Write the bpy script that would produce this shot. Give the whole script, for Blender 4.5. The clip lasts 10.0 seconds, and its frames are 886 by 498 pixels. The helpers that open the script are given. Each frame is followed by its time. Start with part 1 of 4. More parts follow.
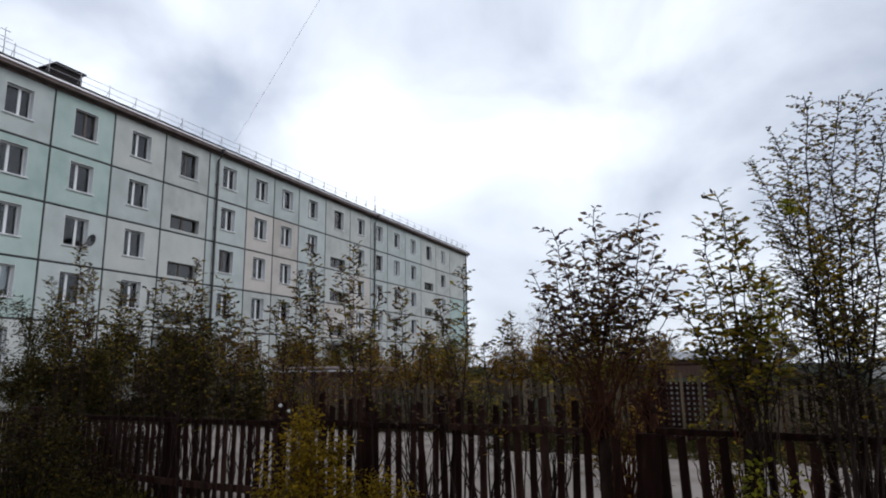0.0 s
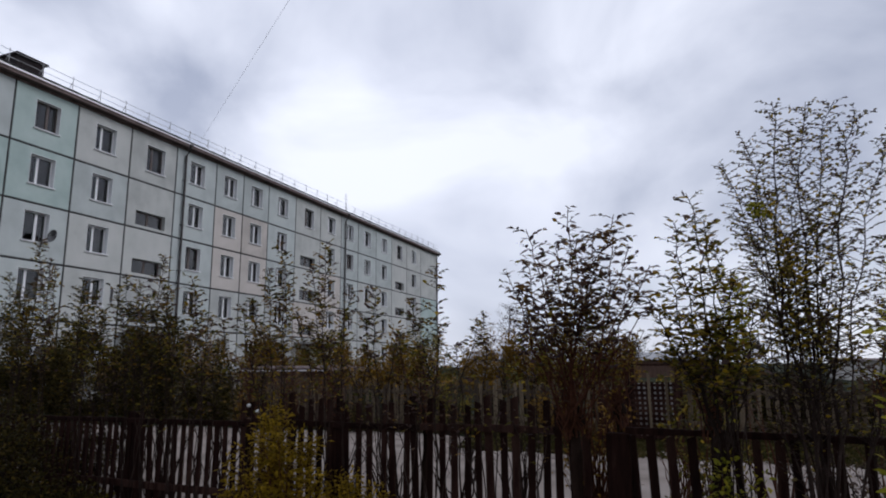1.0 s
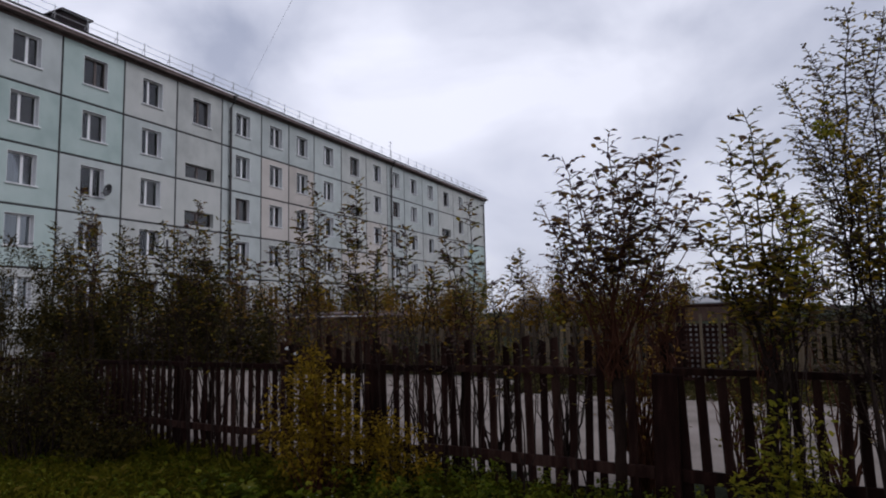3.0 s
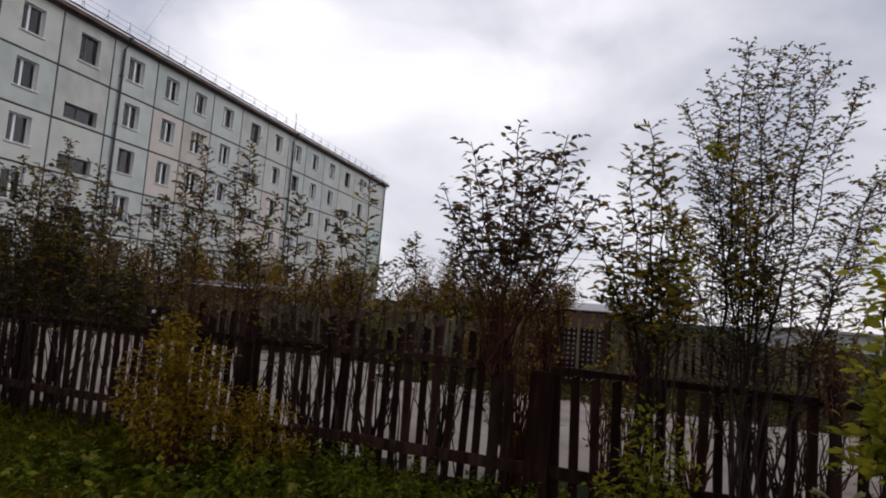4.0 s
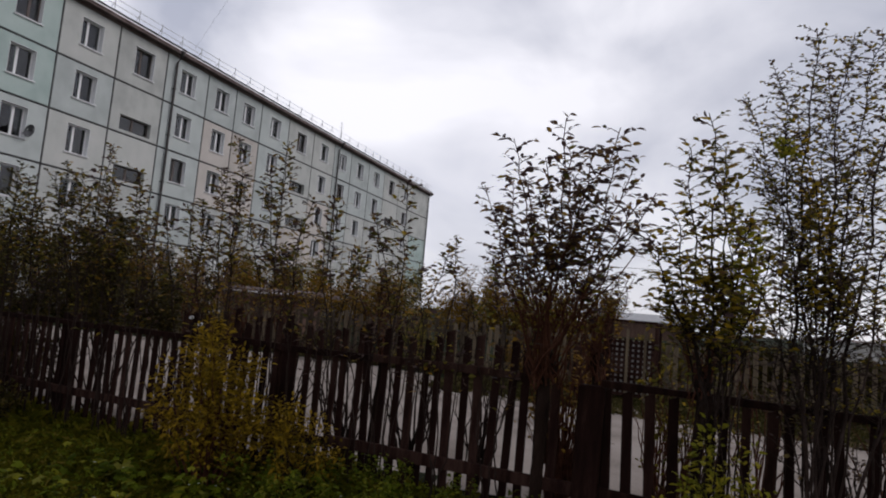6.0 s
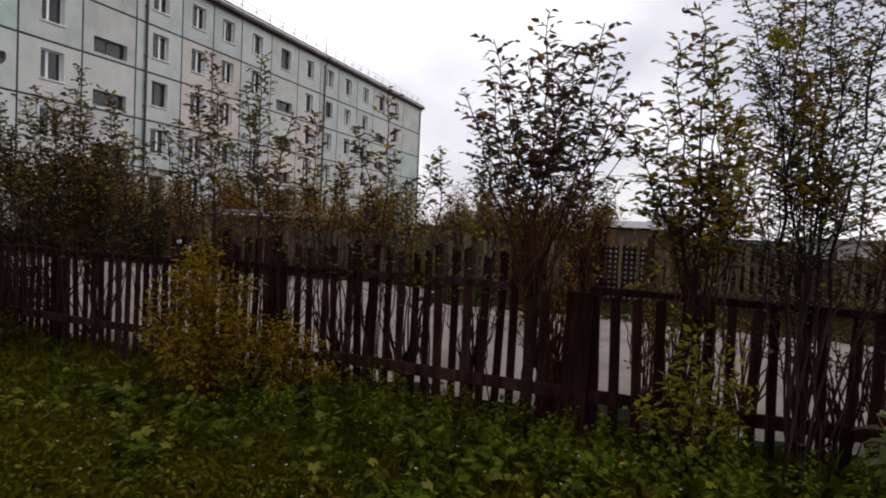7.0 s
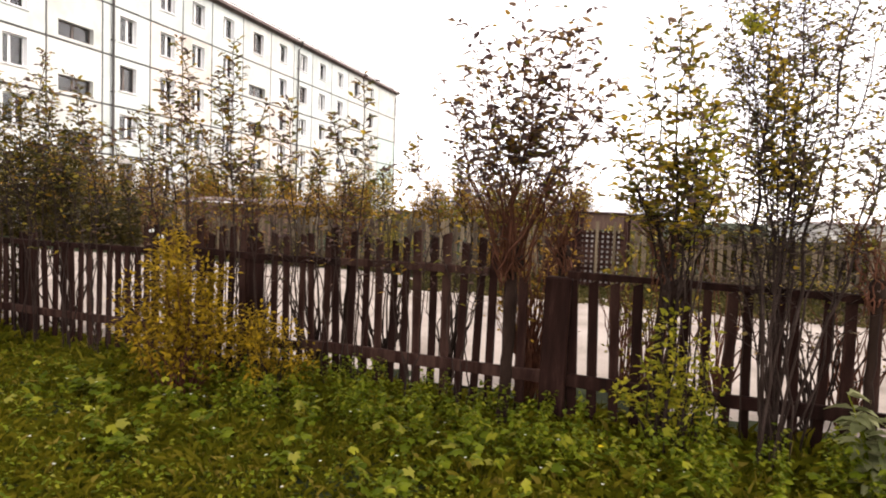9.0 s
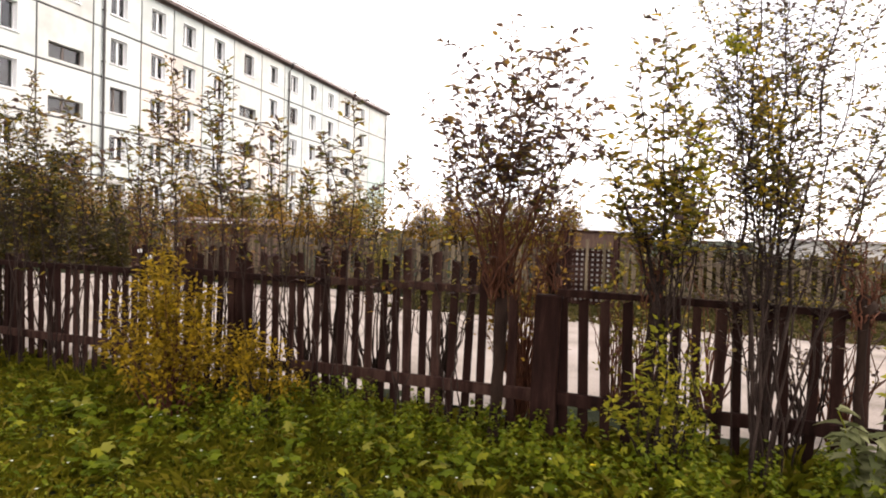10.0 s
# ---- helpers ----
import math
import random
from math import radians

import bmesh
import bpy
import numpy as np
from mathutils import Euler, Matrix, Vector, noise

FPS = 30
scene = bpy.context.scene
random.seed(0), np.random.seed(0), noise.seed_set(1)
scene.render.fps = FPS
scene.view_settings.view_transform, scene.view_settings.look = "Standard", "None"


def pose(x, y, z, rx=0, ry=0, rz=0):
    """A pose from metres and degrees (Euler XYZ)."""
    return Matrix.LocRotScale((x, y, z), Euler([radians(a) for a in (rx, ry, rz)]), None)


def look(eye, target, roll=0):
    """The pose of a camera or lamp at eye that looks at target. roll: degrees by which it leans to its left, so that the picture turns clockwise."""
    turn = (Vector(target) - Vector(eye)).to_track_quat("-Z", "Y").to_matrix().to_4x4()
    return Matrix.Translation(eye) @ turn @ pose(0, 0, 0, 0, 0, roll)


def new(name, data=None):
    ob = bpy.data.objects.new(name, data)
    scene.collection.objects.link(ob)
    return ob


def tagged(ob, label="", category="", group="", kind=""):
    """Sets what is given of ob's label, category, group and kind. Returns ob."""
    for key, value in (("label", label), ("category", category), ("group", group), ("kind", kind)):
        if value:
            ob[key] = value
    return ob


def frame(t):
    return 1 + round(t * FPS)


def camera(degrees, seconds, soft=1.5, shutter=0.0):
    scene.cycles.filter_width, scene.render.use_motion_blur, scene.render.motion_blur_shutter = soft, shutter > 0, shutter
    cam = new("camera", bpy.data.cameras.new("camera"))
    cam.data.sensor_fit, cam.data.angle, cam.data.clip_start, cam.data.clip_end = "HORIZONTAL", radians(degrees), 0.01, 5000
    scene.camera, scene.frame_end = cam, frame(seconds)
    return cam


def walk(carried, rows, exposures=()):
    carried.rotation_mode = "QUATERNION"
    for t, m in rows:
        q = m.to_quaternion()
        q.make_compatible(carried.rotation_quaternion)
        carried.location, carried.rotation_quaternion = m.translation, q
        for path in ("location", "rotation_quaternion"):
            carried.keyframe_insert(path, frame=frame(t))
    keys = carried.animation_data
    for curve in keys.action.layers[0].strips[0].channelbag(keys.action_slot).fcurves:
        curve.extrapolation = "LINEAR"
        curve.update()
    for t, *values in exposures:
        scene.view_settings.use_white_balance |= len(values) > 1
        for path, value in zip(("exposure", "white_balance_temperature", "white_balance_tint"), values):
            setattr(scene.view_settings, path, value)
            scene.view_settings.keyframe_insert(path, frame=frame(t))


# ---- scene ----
cam = camera(70.5, 10.0, soft=1.95)
PATH = [
    (0, pose(27.239, -27.694, 1.654, 100.609, 0.765, 24.025)),
    (0.5, pose(27.212, -27.665, 1.654, 100.455, 0.342, 20.170)),
    (1, pose(27.205, -27.674, 1.653, 100.558, 0.653, 21.294)),
    (1.5, pose(27.182, -27.664, 1.650, 100.279, 0.089, 24.050)),
    (2, pose(27.157, -27.621, 1.651, 98.096, 4.021, 22.365)),
    (2.5, pose(27.206, -27.586, 1.610, 95.860, 2.400, 22.277)),
    (2.7, pose(27.213, -27.489, 1.616, 96.487, 1.745, 26.564)),
    (3.8, pose(27.211, -27.248, 1.543, 92.962, -3.645, 18.818)),
    (4, pose(27.150, -27.197, 1.562, 94.957, -4.524, 15.701)),
    (4.5, pose(26.997, -27.049, 1.560, 93.663, -3.549, 11.048)),
    (5, pose(27.005, -27.008, 1.556, 94.340, -3.229, 14.766)),
    (5.5, pose(27.076, -26.938, 1.581, 99.128, -5.071, 16.230)),
    (5.7, pose(27.083, -26.959, 1.558, 97.850, -5.061, 18.150)),
    (6.8, pose(27.152, -26.848, 1.559, 89.353, -4.032, 20.819)),
    (7, pose(27.151, -26.848, 1.542, 87.740, -2.645, 19.455)),
    (7.5, pose(27.145, -26.832, 1.548, 85.131, -1.079, 16.684)),
    (8, pose(27.146, -26.841, 1.547, 85.779, -1.235, 16.111)),
    (8.5, pose(27.142, -26.844, 1.548, 86.911, -1.569, 17.901)),
    (9, pose(27.136, -26.832, 1.547, 86.531, -2.169, 17.340)),
    (9.5, pose(27.133, -26.827, 1.547, 86.770, -1.436, 17.432)),
    (10, pose(27.144, -26.830, 1.540, 88.337, -1.877, 16.498)),
]
EXPOSURES = [(0.0, -0.12, 6050, 8), (0.5, -0.33, 5930, 11), (1.0, -0.36, 5980, 13), (2.7, -0.5, 5960, 16), (4.0, -0.26, 6500, 14), (4.5, -0.36, 6450, 14), (5.0, 0.02, 6650, 14), (5.7, -0.35, 6400, 14), (6.8, -0.25, 6550, 14), (7.0, -0.05, 6650, 14), (7.3, 0.5, 6850, 15), (7.6, 1.05, 7050, 15), (8.0, 1.62, 7250, 15), (8.4, 1.85, 7400, 15), (9.0, 1.88, 7450, 15), (10.0, 1.83, 7350, 15)]
walk(cam, PATH, EXPOSURES)

# ---- daylight: overcast sky with broken cloud, a wide veiled sun ----
SUN_AZ, SUN_EL = radians(72), radians(38)
world = bpy.data.worlds.new("overcast_sky")
scene.world = world
world.use_nodes = True
wn, wl = world.node_tree.nodes, world.node_tree.links
wn.clear()
w_out = wn.new("ShaderNodeOutputWorld")
w_bg = wn.new("ShaderNodeBackground")
w_co = wn.new("ShaderNodeTexCoord")
w_map = wn.new("ShaderNodeMapping")
w_map.inputs["Scale"].default_value = (1.0, 1.0, 1.7)
w_map.inputs["Location"].default_value = (0.35, 0.1, 0.2)
w_noise = wn.new("ShaderNodeTexNoise")
w_noise.inputs["Scale"].default_value = 2.3
w_noise.inputs["Detail"].default_value = 6.0
w_noise.inputs["Roughness"].default_value = 0.46
w_noise.inputs["Distortion"].default_value = 0.35
w_ramp = wn.new("ShaderNodeValToRGB")
w_ramp.color_ramp.elements[0].position = 0.36
w_ramp.color_ramp.elements[0].color = (0.51, 0.54, 0.63, 1)
w_ramp.color_ramp.elements[1].position = 0.62
w_ramp.color_ramp.elements[1].color = (1.2, 1.2, 1.23, 1)
w_sky = wn.new("ShaderNodeTexSky")
w_sky.sky_type = "NISHITA"
w_sky.sun_disc = False
w_sky.sun_elevation = SUN_EL
w_sky.sun_rotation = SUN_AZ
w_mix = wn.new("ShaderNodeMixRGB")
w_mix.blend_type = "ADD"
w_mix.inputs["Fac"].default_value = 0.015
wl.new(w_co.outputs["Generated"], w_map.inputs["Vector"])
wl.new(w_map.outputs["Vector"], w_noise.inputs["Vector"])
wl.new(w_noise.outputs["Fac"], w_ramp.inputs["Fac"])
w_sep = wn.new("ShaderNodeSeparateXYZ")
w_low = wn.new("ShaderNodeMapRange")
w_low.inputs["From Min"].default_value, w_low.inputs["From Max"].default_value = 0.03, 0.42
w_low.inputs["To Min"].default_value, w_low.inputs["To Max"].default_value = 0.45, 0.0
w_pale = wn.new("ShaderNodeMixRGB")
w_pale.inputs["Color2"].default_value = (1.0, 0.99, 1.02, 1)
wl.new(w_co.outputs["Generated"], w_sep.inputs["Vector"])
wl.new(w_sep.outputs["Z"], w_low.inputs["Value"])
wl.new(w_low.outputs["Result"], w_pale.inputs["Fac"])
wl.new(w_ramp.outputs["Color"], w_pale.inputs["Color1"])
wl.new(w_pale.outputs["Color"], w_mix.inputs["Color1"])
wl.new(w_sky.outputs["Color"], w_mix.inputs["Color2"])
# zenith, mostly above the view, is darkened to lower the light on the ground
w_top = wn.new("ShaderNodeMapRange")
w_top.interpolation_type = "SMOOTHSTEP"
w_top.inputs["From Min"].default_value, w_top.inputs["From Max"].default_value = 0.5, 0.95
w_top.inputs["To Min"].default_value, w_top.inputs["To Max"].default_value = 1.0, 0.55
w_dimmed = wn.new("ShaderNodeVectorMath")
w_dimmed.operation = "SCALE"
wl.new(w_sep.outputs["Z"], w_top.inputs["Value"])
wl.new(w_mix.outputs["Color"], w_dimmed.inputs[0])
wl.new(w_top.outputs["Result"], w_dimmed.inputs["Scale"])
w_side = wn.new("ShaderNodeMapRange")
w_side.inputs["From Min"].default_value, w_side.inputs["From Max"].default_value = -0.4, 0.4
w_side.inputs["To Min"].default_value, w_side.inputs["To Max"].default_value = 1.04, 0.87
w_veil = wn.new("ShaderNodeVectorMath")
w_veil.operation = "SCALE"
wl.new(w_sep.outputs["X"], w_side.inputs["Value"])
wl.new(w_dimmed.outputs["Vector"], w_veil.inputs[0])
wl.new(w_side.outputs["Result"], w_veil.inputs["Scale"])
wl.new(w_veil.outputs["Vector"], w_bg.inputs["Color"])
w_bg.inputs["Strength"].default_value = 1.0
wl.new(w_bg.outputs["Background"], w_out.inputs["Surface"])

sun_data = bpy.data.lights.new("veiled_sun", "SUN")
sun_data.energy = 1.0
sun_data.angle = radians(30)
sun_data.color = (1.0, 0.97, 0.93)
sun = new("veiled_sun", sun_data)
sun_way = Vector((math.sin(SUN_AZ) * math.cos(SUN_EL), math.cos(SUN_AZ) * math.cos(SUN_EL), math.sin(SUN_EL)))
sun.matrix_world = look(sun_way * 60, (0, 0, 0))


# ---- materials ----
def material(name, rough=0.8, metal=0.0):
    m = bpy.data.materials.new(name)
    m.use_nodes = True
    b = m.node_tree.nodes["Principled BSDF"]
    b.inputs["Roughness"].default_value = rough
    b.inputs["Metallic"].default_value = metal
    if rough > 0.8:
        b.inputs["Specular IOR Level"].default_value = 0.2
    return m, m.node_tree.nodes, m.node_tree.links, b


def surface(name, stops, scale=6.0, rough=0.85, bump=0.3, fine=60.0, metal=0.0, stretch=(1, 1, 1), object_random=0.0, dist=0.02):
    """Colour from coarse noise with a fine grain over it, and a bump of both."""
    m, n, l, b = material(name, rough, metal)
    co = n.new("ShaderNodeTexCoord")
    mp = n.new("ShaderNodeMapping")
    mp.inputs["Scale"].default_value = stretch
    l.new(co.outputs["Object"], mp.inputs["Vector"])
    na = n.new("ShaderNodeTexNoise")
    na.inputs["Scale"].default_value = scale
    na.inputs["Detail"].default_value = 6
    nb = n.new("ShaderNodeTexNoise")
    nb.inputs["Scale"].default_value = fine
    nb.inputs["Detail"].default_value = 4
    l.new(mp.outputs["Vector"], na.inputs["Vector"])
    l.new(mp.outputs["Vector"], nb.inputs["Vector"])
    mix = n.new("ShaderNodeMath")
    mix.operation = "MULTIPLY_ADD"
    mix.inputs[1].default_value = 0.35
    sub = n.new("ShaderNodeMath")
    sub.operation = "SUBTRACT"
    sub.inputs[1].default_value = 0.175
    l.new(nb.outputs["Fac"], mix.inputs[0])
    l.new(na.outputs["Fac"], mix.inputs[2])
    l.new(mix.outputs[0], sub.inputs[0])
    last = sub
    if object_random:
        info = n.new("ShaderNodeObjectInfo")
        add = n.new("ShaderNodeMath")
        add.operation = "MULTIPLY_ADD"
        add.inputs[1].default_value = object_random
        l.new(info.outputs["Random"], add.inputs[0])
        l.new(sub.outputs[0], add.inputs[2])
        s2 = n.new("ShaderNodeMath")
        s2.operation = "SUBTRACT"
        s2.inputs[1].default_value = object_random / 2
        l.new(add.outputs[0], s2.inputs[0])
        last = s2
    ramp = n.new("ShaderNodeValToRGB")
    el = ramp.color_ramp.elements
    while len(el) < len(stops):
        el.new(0.5)
    for e, (p, c) in zip(el, stops):
        e.position, e.color = p, (*c, 1)
    l.new(last.outputs[0], ramp.inputs["Fac"])
    l.new(ramp.outputs["Color"], b.inputs["Base Color"])
    if bump:
        bp = n.new("ShaderNodeBump")
        bp.inputs["Strength"].default_value = bump
        bp.inputs["Distance"].default_value = dist
        l.new(mix.outputs[0], bp.inputs["Height"])
        l.new(bp.outputs["Normal"], b.inputs["Normal"])
    return m


def foliage(name, stops, glow=0.35, rough=0.55):
    """Leaf colour picked leaf by leaf, with light coming through the blade."""
    m, n, l, b = material(name, rough)
    geo = n.new("ShaderNodeNewGeometry")
    ramp = n.new("ShaderNodeValToRGB")
    el = ramp.color_ramp.elements
    while len(el) < len(stops):
        el.new(0.5)
    for e, (p, c) in zip(el, stops):
        e.position, e.color = p, (*c, 1)
    l.new(geo.outputs["Random Per Island"], ramp.inputs["Fac"])
    l.new(ramp.outputs["Color"], b.inputs["Base Color"])
    b.inputs["Specular IOR Level"].default_value = 0.07
    tr = n.new("ShaderNodeBsdfTranslucent")
    l.new(ramp.outputs["Color"], tr.inputs["Color"])
    mx = n.new("ShaderNodeMixShader")
    mx.inputs["Fac"].default_value = glow
    out = n["Material Output"]
    l.new(b.outputs["BSDF"], mx.inputs[1])
    l.new(tr.outputs["BSDF"], mx.inputs[2])
    l.new(mx.outputs["Shader"], out.inputs["Surface"])
    return m


def glass_material():
    m, n, l, b = material("window_glass", 0.03)
    n.remove(b)
    tr = n.new("ShaderNodeBsdfTransparent")
    tr.inputs["Color"].default_value = (0.80, 0.84, 0.86, 1)
    gl = n.new("ShaderNodeBsdfGlossy")
    gl.inputs["Roughness"].default_value = 0.03
    fr = n.new("ShaderNodeFresnel")
    fr.inputs["IOR"].default_value = 1.9
    mx = n.new("ShaderNodeMixShader")
    l.new(fr.outputs["Fac"], mx.inputs["Fac"])
    l.new(tr.outputs["BSDF"], mx.inputs[1])
    l.new(gl.outputs["BSDF"], mx.inputs[2])
    l.new(mx.outputs["Shader"], n["Material Output"].inputs["Surface"])
    return m


PANEL_WHITE = surface("panel_white_paint", [(0.25, (0.389, 0.396, 0.382)), (0.5, (0.498, 0.508, 0.486)), (0.8, (0.562, 0.562, 0.541))], 0.9, 0.9, 0.25, 45, object_random=0.25)
PANEL_MINT = surface("panel_mint_paint", [(0.25, (0.338, 0.422, 0.402)), (0.5, (0.426, 0.513, 0.487)), (0.8, (0.482, 0.567, 0.540))], 0.9, 0.9, 0.25, 45, object_random=0.25)
PANEL_PALE = surface("panel_pale_mint_paint", [(0.25, (0.400, 0.429, 0.421)), (0.5, (0.484, 0.520, 0.510)), (0.8, (0.540, 0.575, 0.559))], 0.9, 0.9, 0.25, 45, object_random=0.25)
PANEL_PEACH = surface("panel_peach_paint", [(0.25, (0.430, 0.393, 0.361)), (0.5, (0.541, 0.497, 0.460)), (0.8, (0.597, 0.548, 0.514))], 0.9, 0.9, 0.25, 45, object_random=0.25)
JOINT = surface("panel_joint_mastic", [(0.3, (0.026, 0.025, 0.026)), (0.7, (0.062, 0.060, 0.060))], 3, 0.9, 0.2)
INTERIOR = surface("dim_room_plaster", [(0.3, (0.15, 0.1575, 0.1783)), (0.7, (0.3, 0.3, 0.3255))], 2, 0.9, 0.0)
FRAME_WHITE = surface("white_window_plastic", [(0.3, (0.70, 0.71, 0.72)), (0.7, (0.80, 0.80, 0.80))], 5, 0.45, 0.0)
FRAME_WOOD = surface("old_brown_window_wood", [(0.3, (0.07, 0.055, 0.05)), (0.7, (0.14, 0.11, 0.10))], 5, 0.7, 0.2)
CURTAIN = surface("net_curtain", [(0.3, (0.66, 0.67, 0.68)), (0.7, (0.80, 0.80, 0.79))], 5, 0.9, 0.3, 30, stretch=(1, 9, 0.3), object_random=0.6)
GLASS = glass_material()
ROOF_METAL = surface("grey_sheet_metal", [(0.3, (0.28, 0.28, 0.29)), (0.7, (0.42, 0.42, 0.43))], 2, 0.5, 0.15, metal=0.4)
FASCIA = surface("pale_eave_flashing", [(0.3, (0.62, 0.62, 0.63)), (0.7, (0.76, 0.76, 0.77))], 2, 0.5, 0.1)
# pale base colour carries the sky's reflection off the roof sheet's edge
ROOF_GLINT = surface("sky_bright_roof_edge", [(0.3, (0.62, 0.61, 0.62)), (0.7, (0.74, 0.73, 0.74))], 2, 0.5, 0.08, metal=0.4)
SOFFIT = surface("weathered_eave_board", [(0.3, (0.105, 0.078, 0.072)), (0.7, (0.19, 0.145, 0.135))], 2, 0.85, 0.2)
PIPE = surface("dull_drainpipe_metal", [(0.3, (0.030, 0.026, 0.026)), (0.7, (0.06, 0.052, 0.05))], 4, 0.7, 0.1)
CONCRETE = surface("grey_concrete", [(0.3, (0.24, 0.23, 0.22)), (0.7, (0.38, 0.37, 0.35))], 1.5, 0.9, 0.4)
ROOF_BOX = surface("dark_brown_roof_cladding", [(0.3, (0.012, 0.009, 0.010)), (0.7, (0.026, 0.019, 0.02))], 2, 0.85, 0.2)
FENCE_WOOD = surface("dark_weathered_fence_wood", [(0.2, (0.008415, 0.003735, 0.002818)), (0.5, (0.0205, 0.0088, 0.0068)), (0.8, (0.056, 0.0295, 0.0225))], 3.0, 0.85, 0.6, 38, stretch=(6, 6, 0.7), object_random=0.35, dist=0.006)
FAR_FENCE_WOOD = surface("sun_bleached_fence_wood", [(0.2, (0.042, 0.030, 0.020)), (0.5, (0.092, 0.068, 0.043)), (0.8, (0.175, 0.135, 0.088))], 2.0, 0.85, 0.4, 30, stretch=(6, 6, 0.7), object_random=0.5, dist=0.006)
BARK = surface("grey_brown_bark", [(0.25, (0.01456, 0.00896, 0.0069)), (0.6, (0.0336, 0.0224, 0.0184)), (0.85, (0.0728, 0.05376, 0.046))], 14, 0.9, 0.6, 90, stretch=(1, 1, 0.35), dist=0.006)
TWIG = surface("reddish_twig_bark", [(0.25, (0.042, 0.016, 0.010)), (0.7, (0.115, 0.047, 0.028))], 14, 0.8, 0.3, 90, dist=0.004)
TRUNK_BARK = surface("dark_brown_trunk_bark", [(0.25, (0.010, 0.0055, 0.004)), (0.6, (0.023, 0.0135, 0.010)), (0.85, (0.05, 0.033, 0.026))], 14, 0.9, 0.6, 90, stretch=(1, 1, 0.35), dist=0.006)
SOIL = surface("dark_garden_soil", [(0.25, (0.0084, 0.0098, 0.0049)), (0.5, (0.0154, 0.0196, 0.0077)), (0.8, (0.028, 0.0336, 0.0126))], 1.6, 0.95, 0.8, 22, dist=0.05)
GRAVEL = surface("pale_sandy_gravel", [(0.25, (0.15, 0.126, 0.108)), (0.5, (0.262, 0.224, 0.200)), (0.8, (0.36, 0.316, 0.288))], 1.1, 0.95, 0.6, 40, dist=0.02)
for dull in (SOIL, GRAVEL, FENCE_WOOD, BARK, TRUNK_BARK, TWIG):
    dull.node_tree.nodes["Principled BSDF"].inputs["Specular IOR Level"].default_value = 0.06
METAL_DARK = surface("dark_galvanised_metal", [(0.3, (0.07, 0.07, 0.075)), (0.7, (0.14, 0.14, 0.15))], 5, 0.5, 0.1, metal=0.6)
SHED_WALL = surface("rust_brown_boards", [(0.25, (0.06, 0.035, 0.028)), (0.7, (0.13, 0.08, 0.06))], 2, 0.9, 0.3, stretch=(4, 4, 0.5))
FAR_WALL = surface("pale_far_wall_render", [(0.3, (0.40, 0.38, 0.36)), (0.7, (0.55, 0.53, 0.50))], 0.6, 0.9, 0.2)
LEAF_DARK = foliage("dull_purple_green_leaf", [(0.0, (0.045, 0.030, 0.031)), (0.45, (0.088, 0.057, 0.052)), (0.8, (0.135, 0.083, 0.046)), (1.0, (0.25, 0.145, 0.034))], 0.45)
LEAF_MIXED = foliage("green_and_yellow_willow_leaf", [(0.0, (0.052, 0.050, 0.013)), (0.5, (0.115, 0.100, 0.018)), (0.8, (0.22, 0.17, 0.024)), (1.0, (0.40, 0.27, 0.03))], 0.45)
LEAF_GREY = foliage("small_red_grey_leaf", [(0.0, (0.052, 0.034, 0.030)), (0.6, (0.096, 0.066, 0.050)), (0.92, (0.140, 0.100, 0.050)), (1.0, (0.24, 0.18, 0.03))], 0.42)
LEAF_YELLOW = foliage("golden_yellow_leaf", [(0.0, (0.105, 0.070, 0.008)), (0.5, (0.245, 0.158, 0.012)), (1.0, (0.42, 0.275, 0.02))], 0.5)
LEAF_ORANGE = foliage("orange_brown_leaf", [(0.0, (0.085, 0.048, 0.012)), (0.5, (0.19, 0.105, 0.016)), (1.0, (0.31, 0.18, 0.024))], 0.35)
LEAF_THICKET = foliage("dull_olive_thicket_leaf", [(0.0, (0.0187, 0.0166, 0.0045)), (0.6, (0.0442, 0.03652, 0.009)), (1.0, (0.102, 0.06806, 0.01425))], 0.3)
GRASS = foliage("meadow_grass_blade", [(0.0, (0.04308, 0.04645, 0.002877)), (0.6, (0.09745, 0.09103, 0.005756)), (0.92, (0.1642, 0.1348, 0.01295)), (1.0, (0.2461, 0.1858, 0.03598))], 0.3)
WEED = foliage("broad_weed_leaf", [(0.0, (0.047, 0.067, 0.0034)), (0.6, (0.108, 0.131, 0.007)), (0.93, (0.19, 0.188, 0.0155)), (1.0, (0.18, 0.17, 0.037))], 0.35, 0.5)
DRY_GRASS = foliage("dull_dry_verge_grass", [(0.0, (0.02975, 0.0289, 0.0085)), (0.6, (0.0595, 0.0527, 0.0153)), (1.0, (0.136, 0.1062, 0.0425))], 0.25)
LEAF_LIME = foliage("lime_yellow_leaf", [(0.0, (0.14, 0.15, 0.015)), (0.6, (0.30, 0.285, 0.026)), (1.0, (0.50, 0.41, 0.038))], 0.55)
PALE_LEAF = foliage("pale_felted_leaf", [(0.0, (0.085, 0.095, 0.038)), (1.0, (0.20, 0.20, 0.10))], 0.25, 0.7)
PETAL = foliage("yellow_petal", [(0.0, (0.55, 0.42, 0.02)), (1.0, (0.65, 0.52, 0.03))], 0.3)
PETAL_WHITE = foliage("white_petal", [(0.0, (0.45, 0.46, 0.38)), (1.0, (0.62, 0.62, 0.55))], 0.3)


# ---- mesh helpers ----
RNG = np.random.default_rng(7)


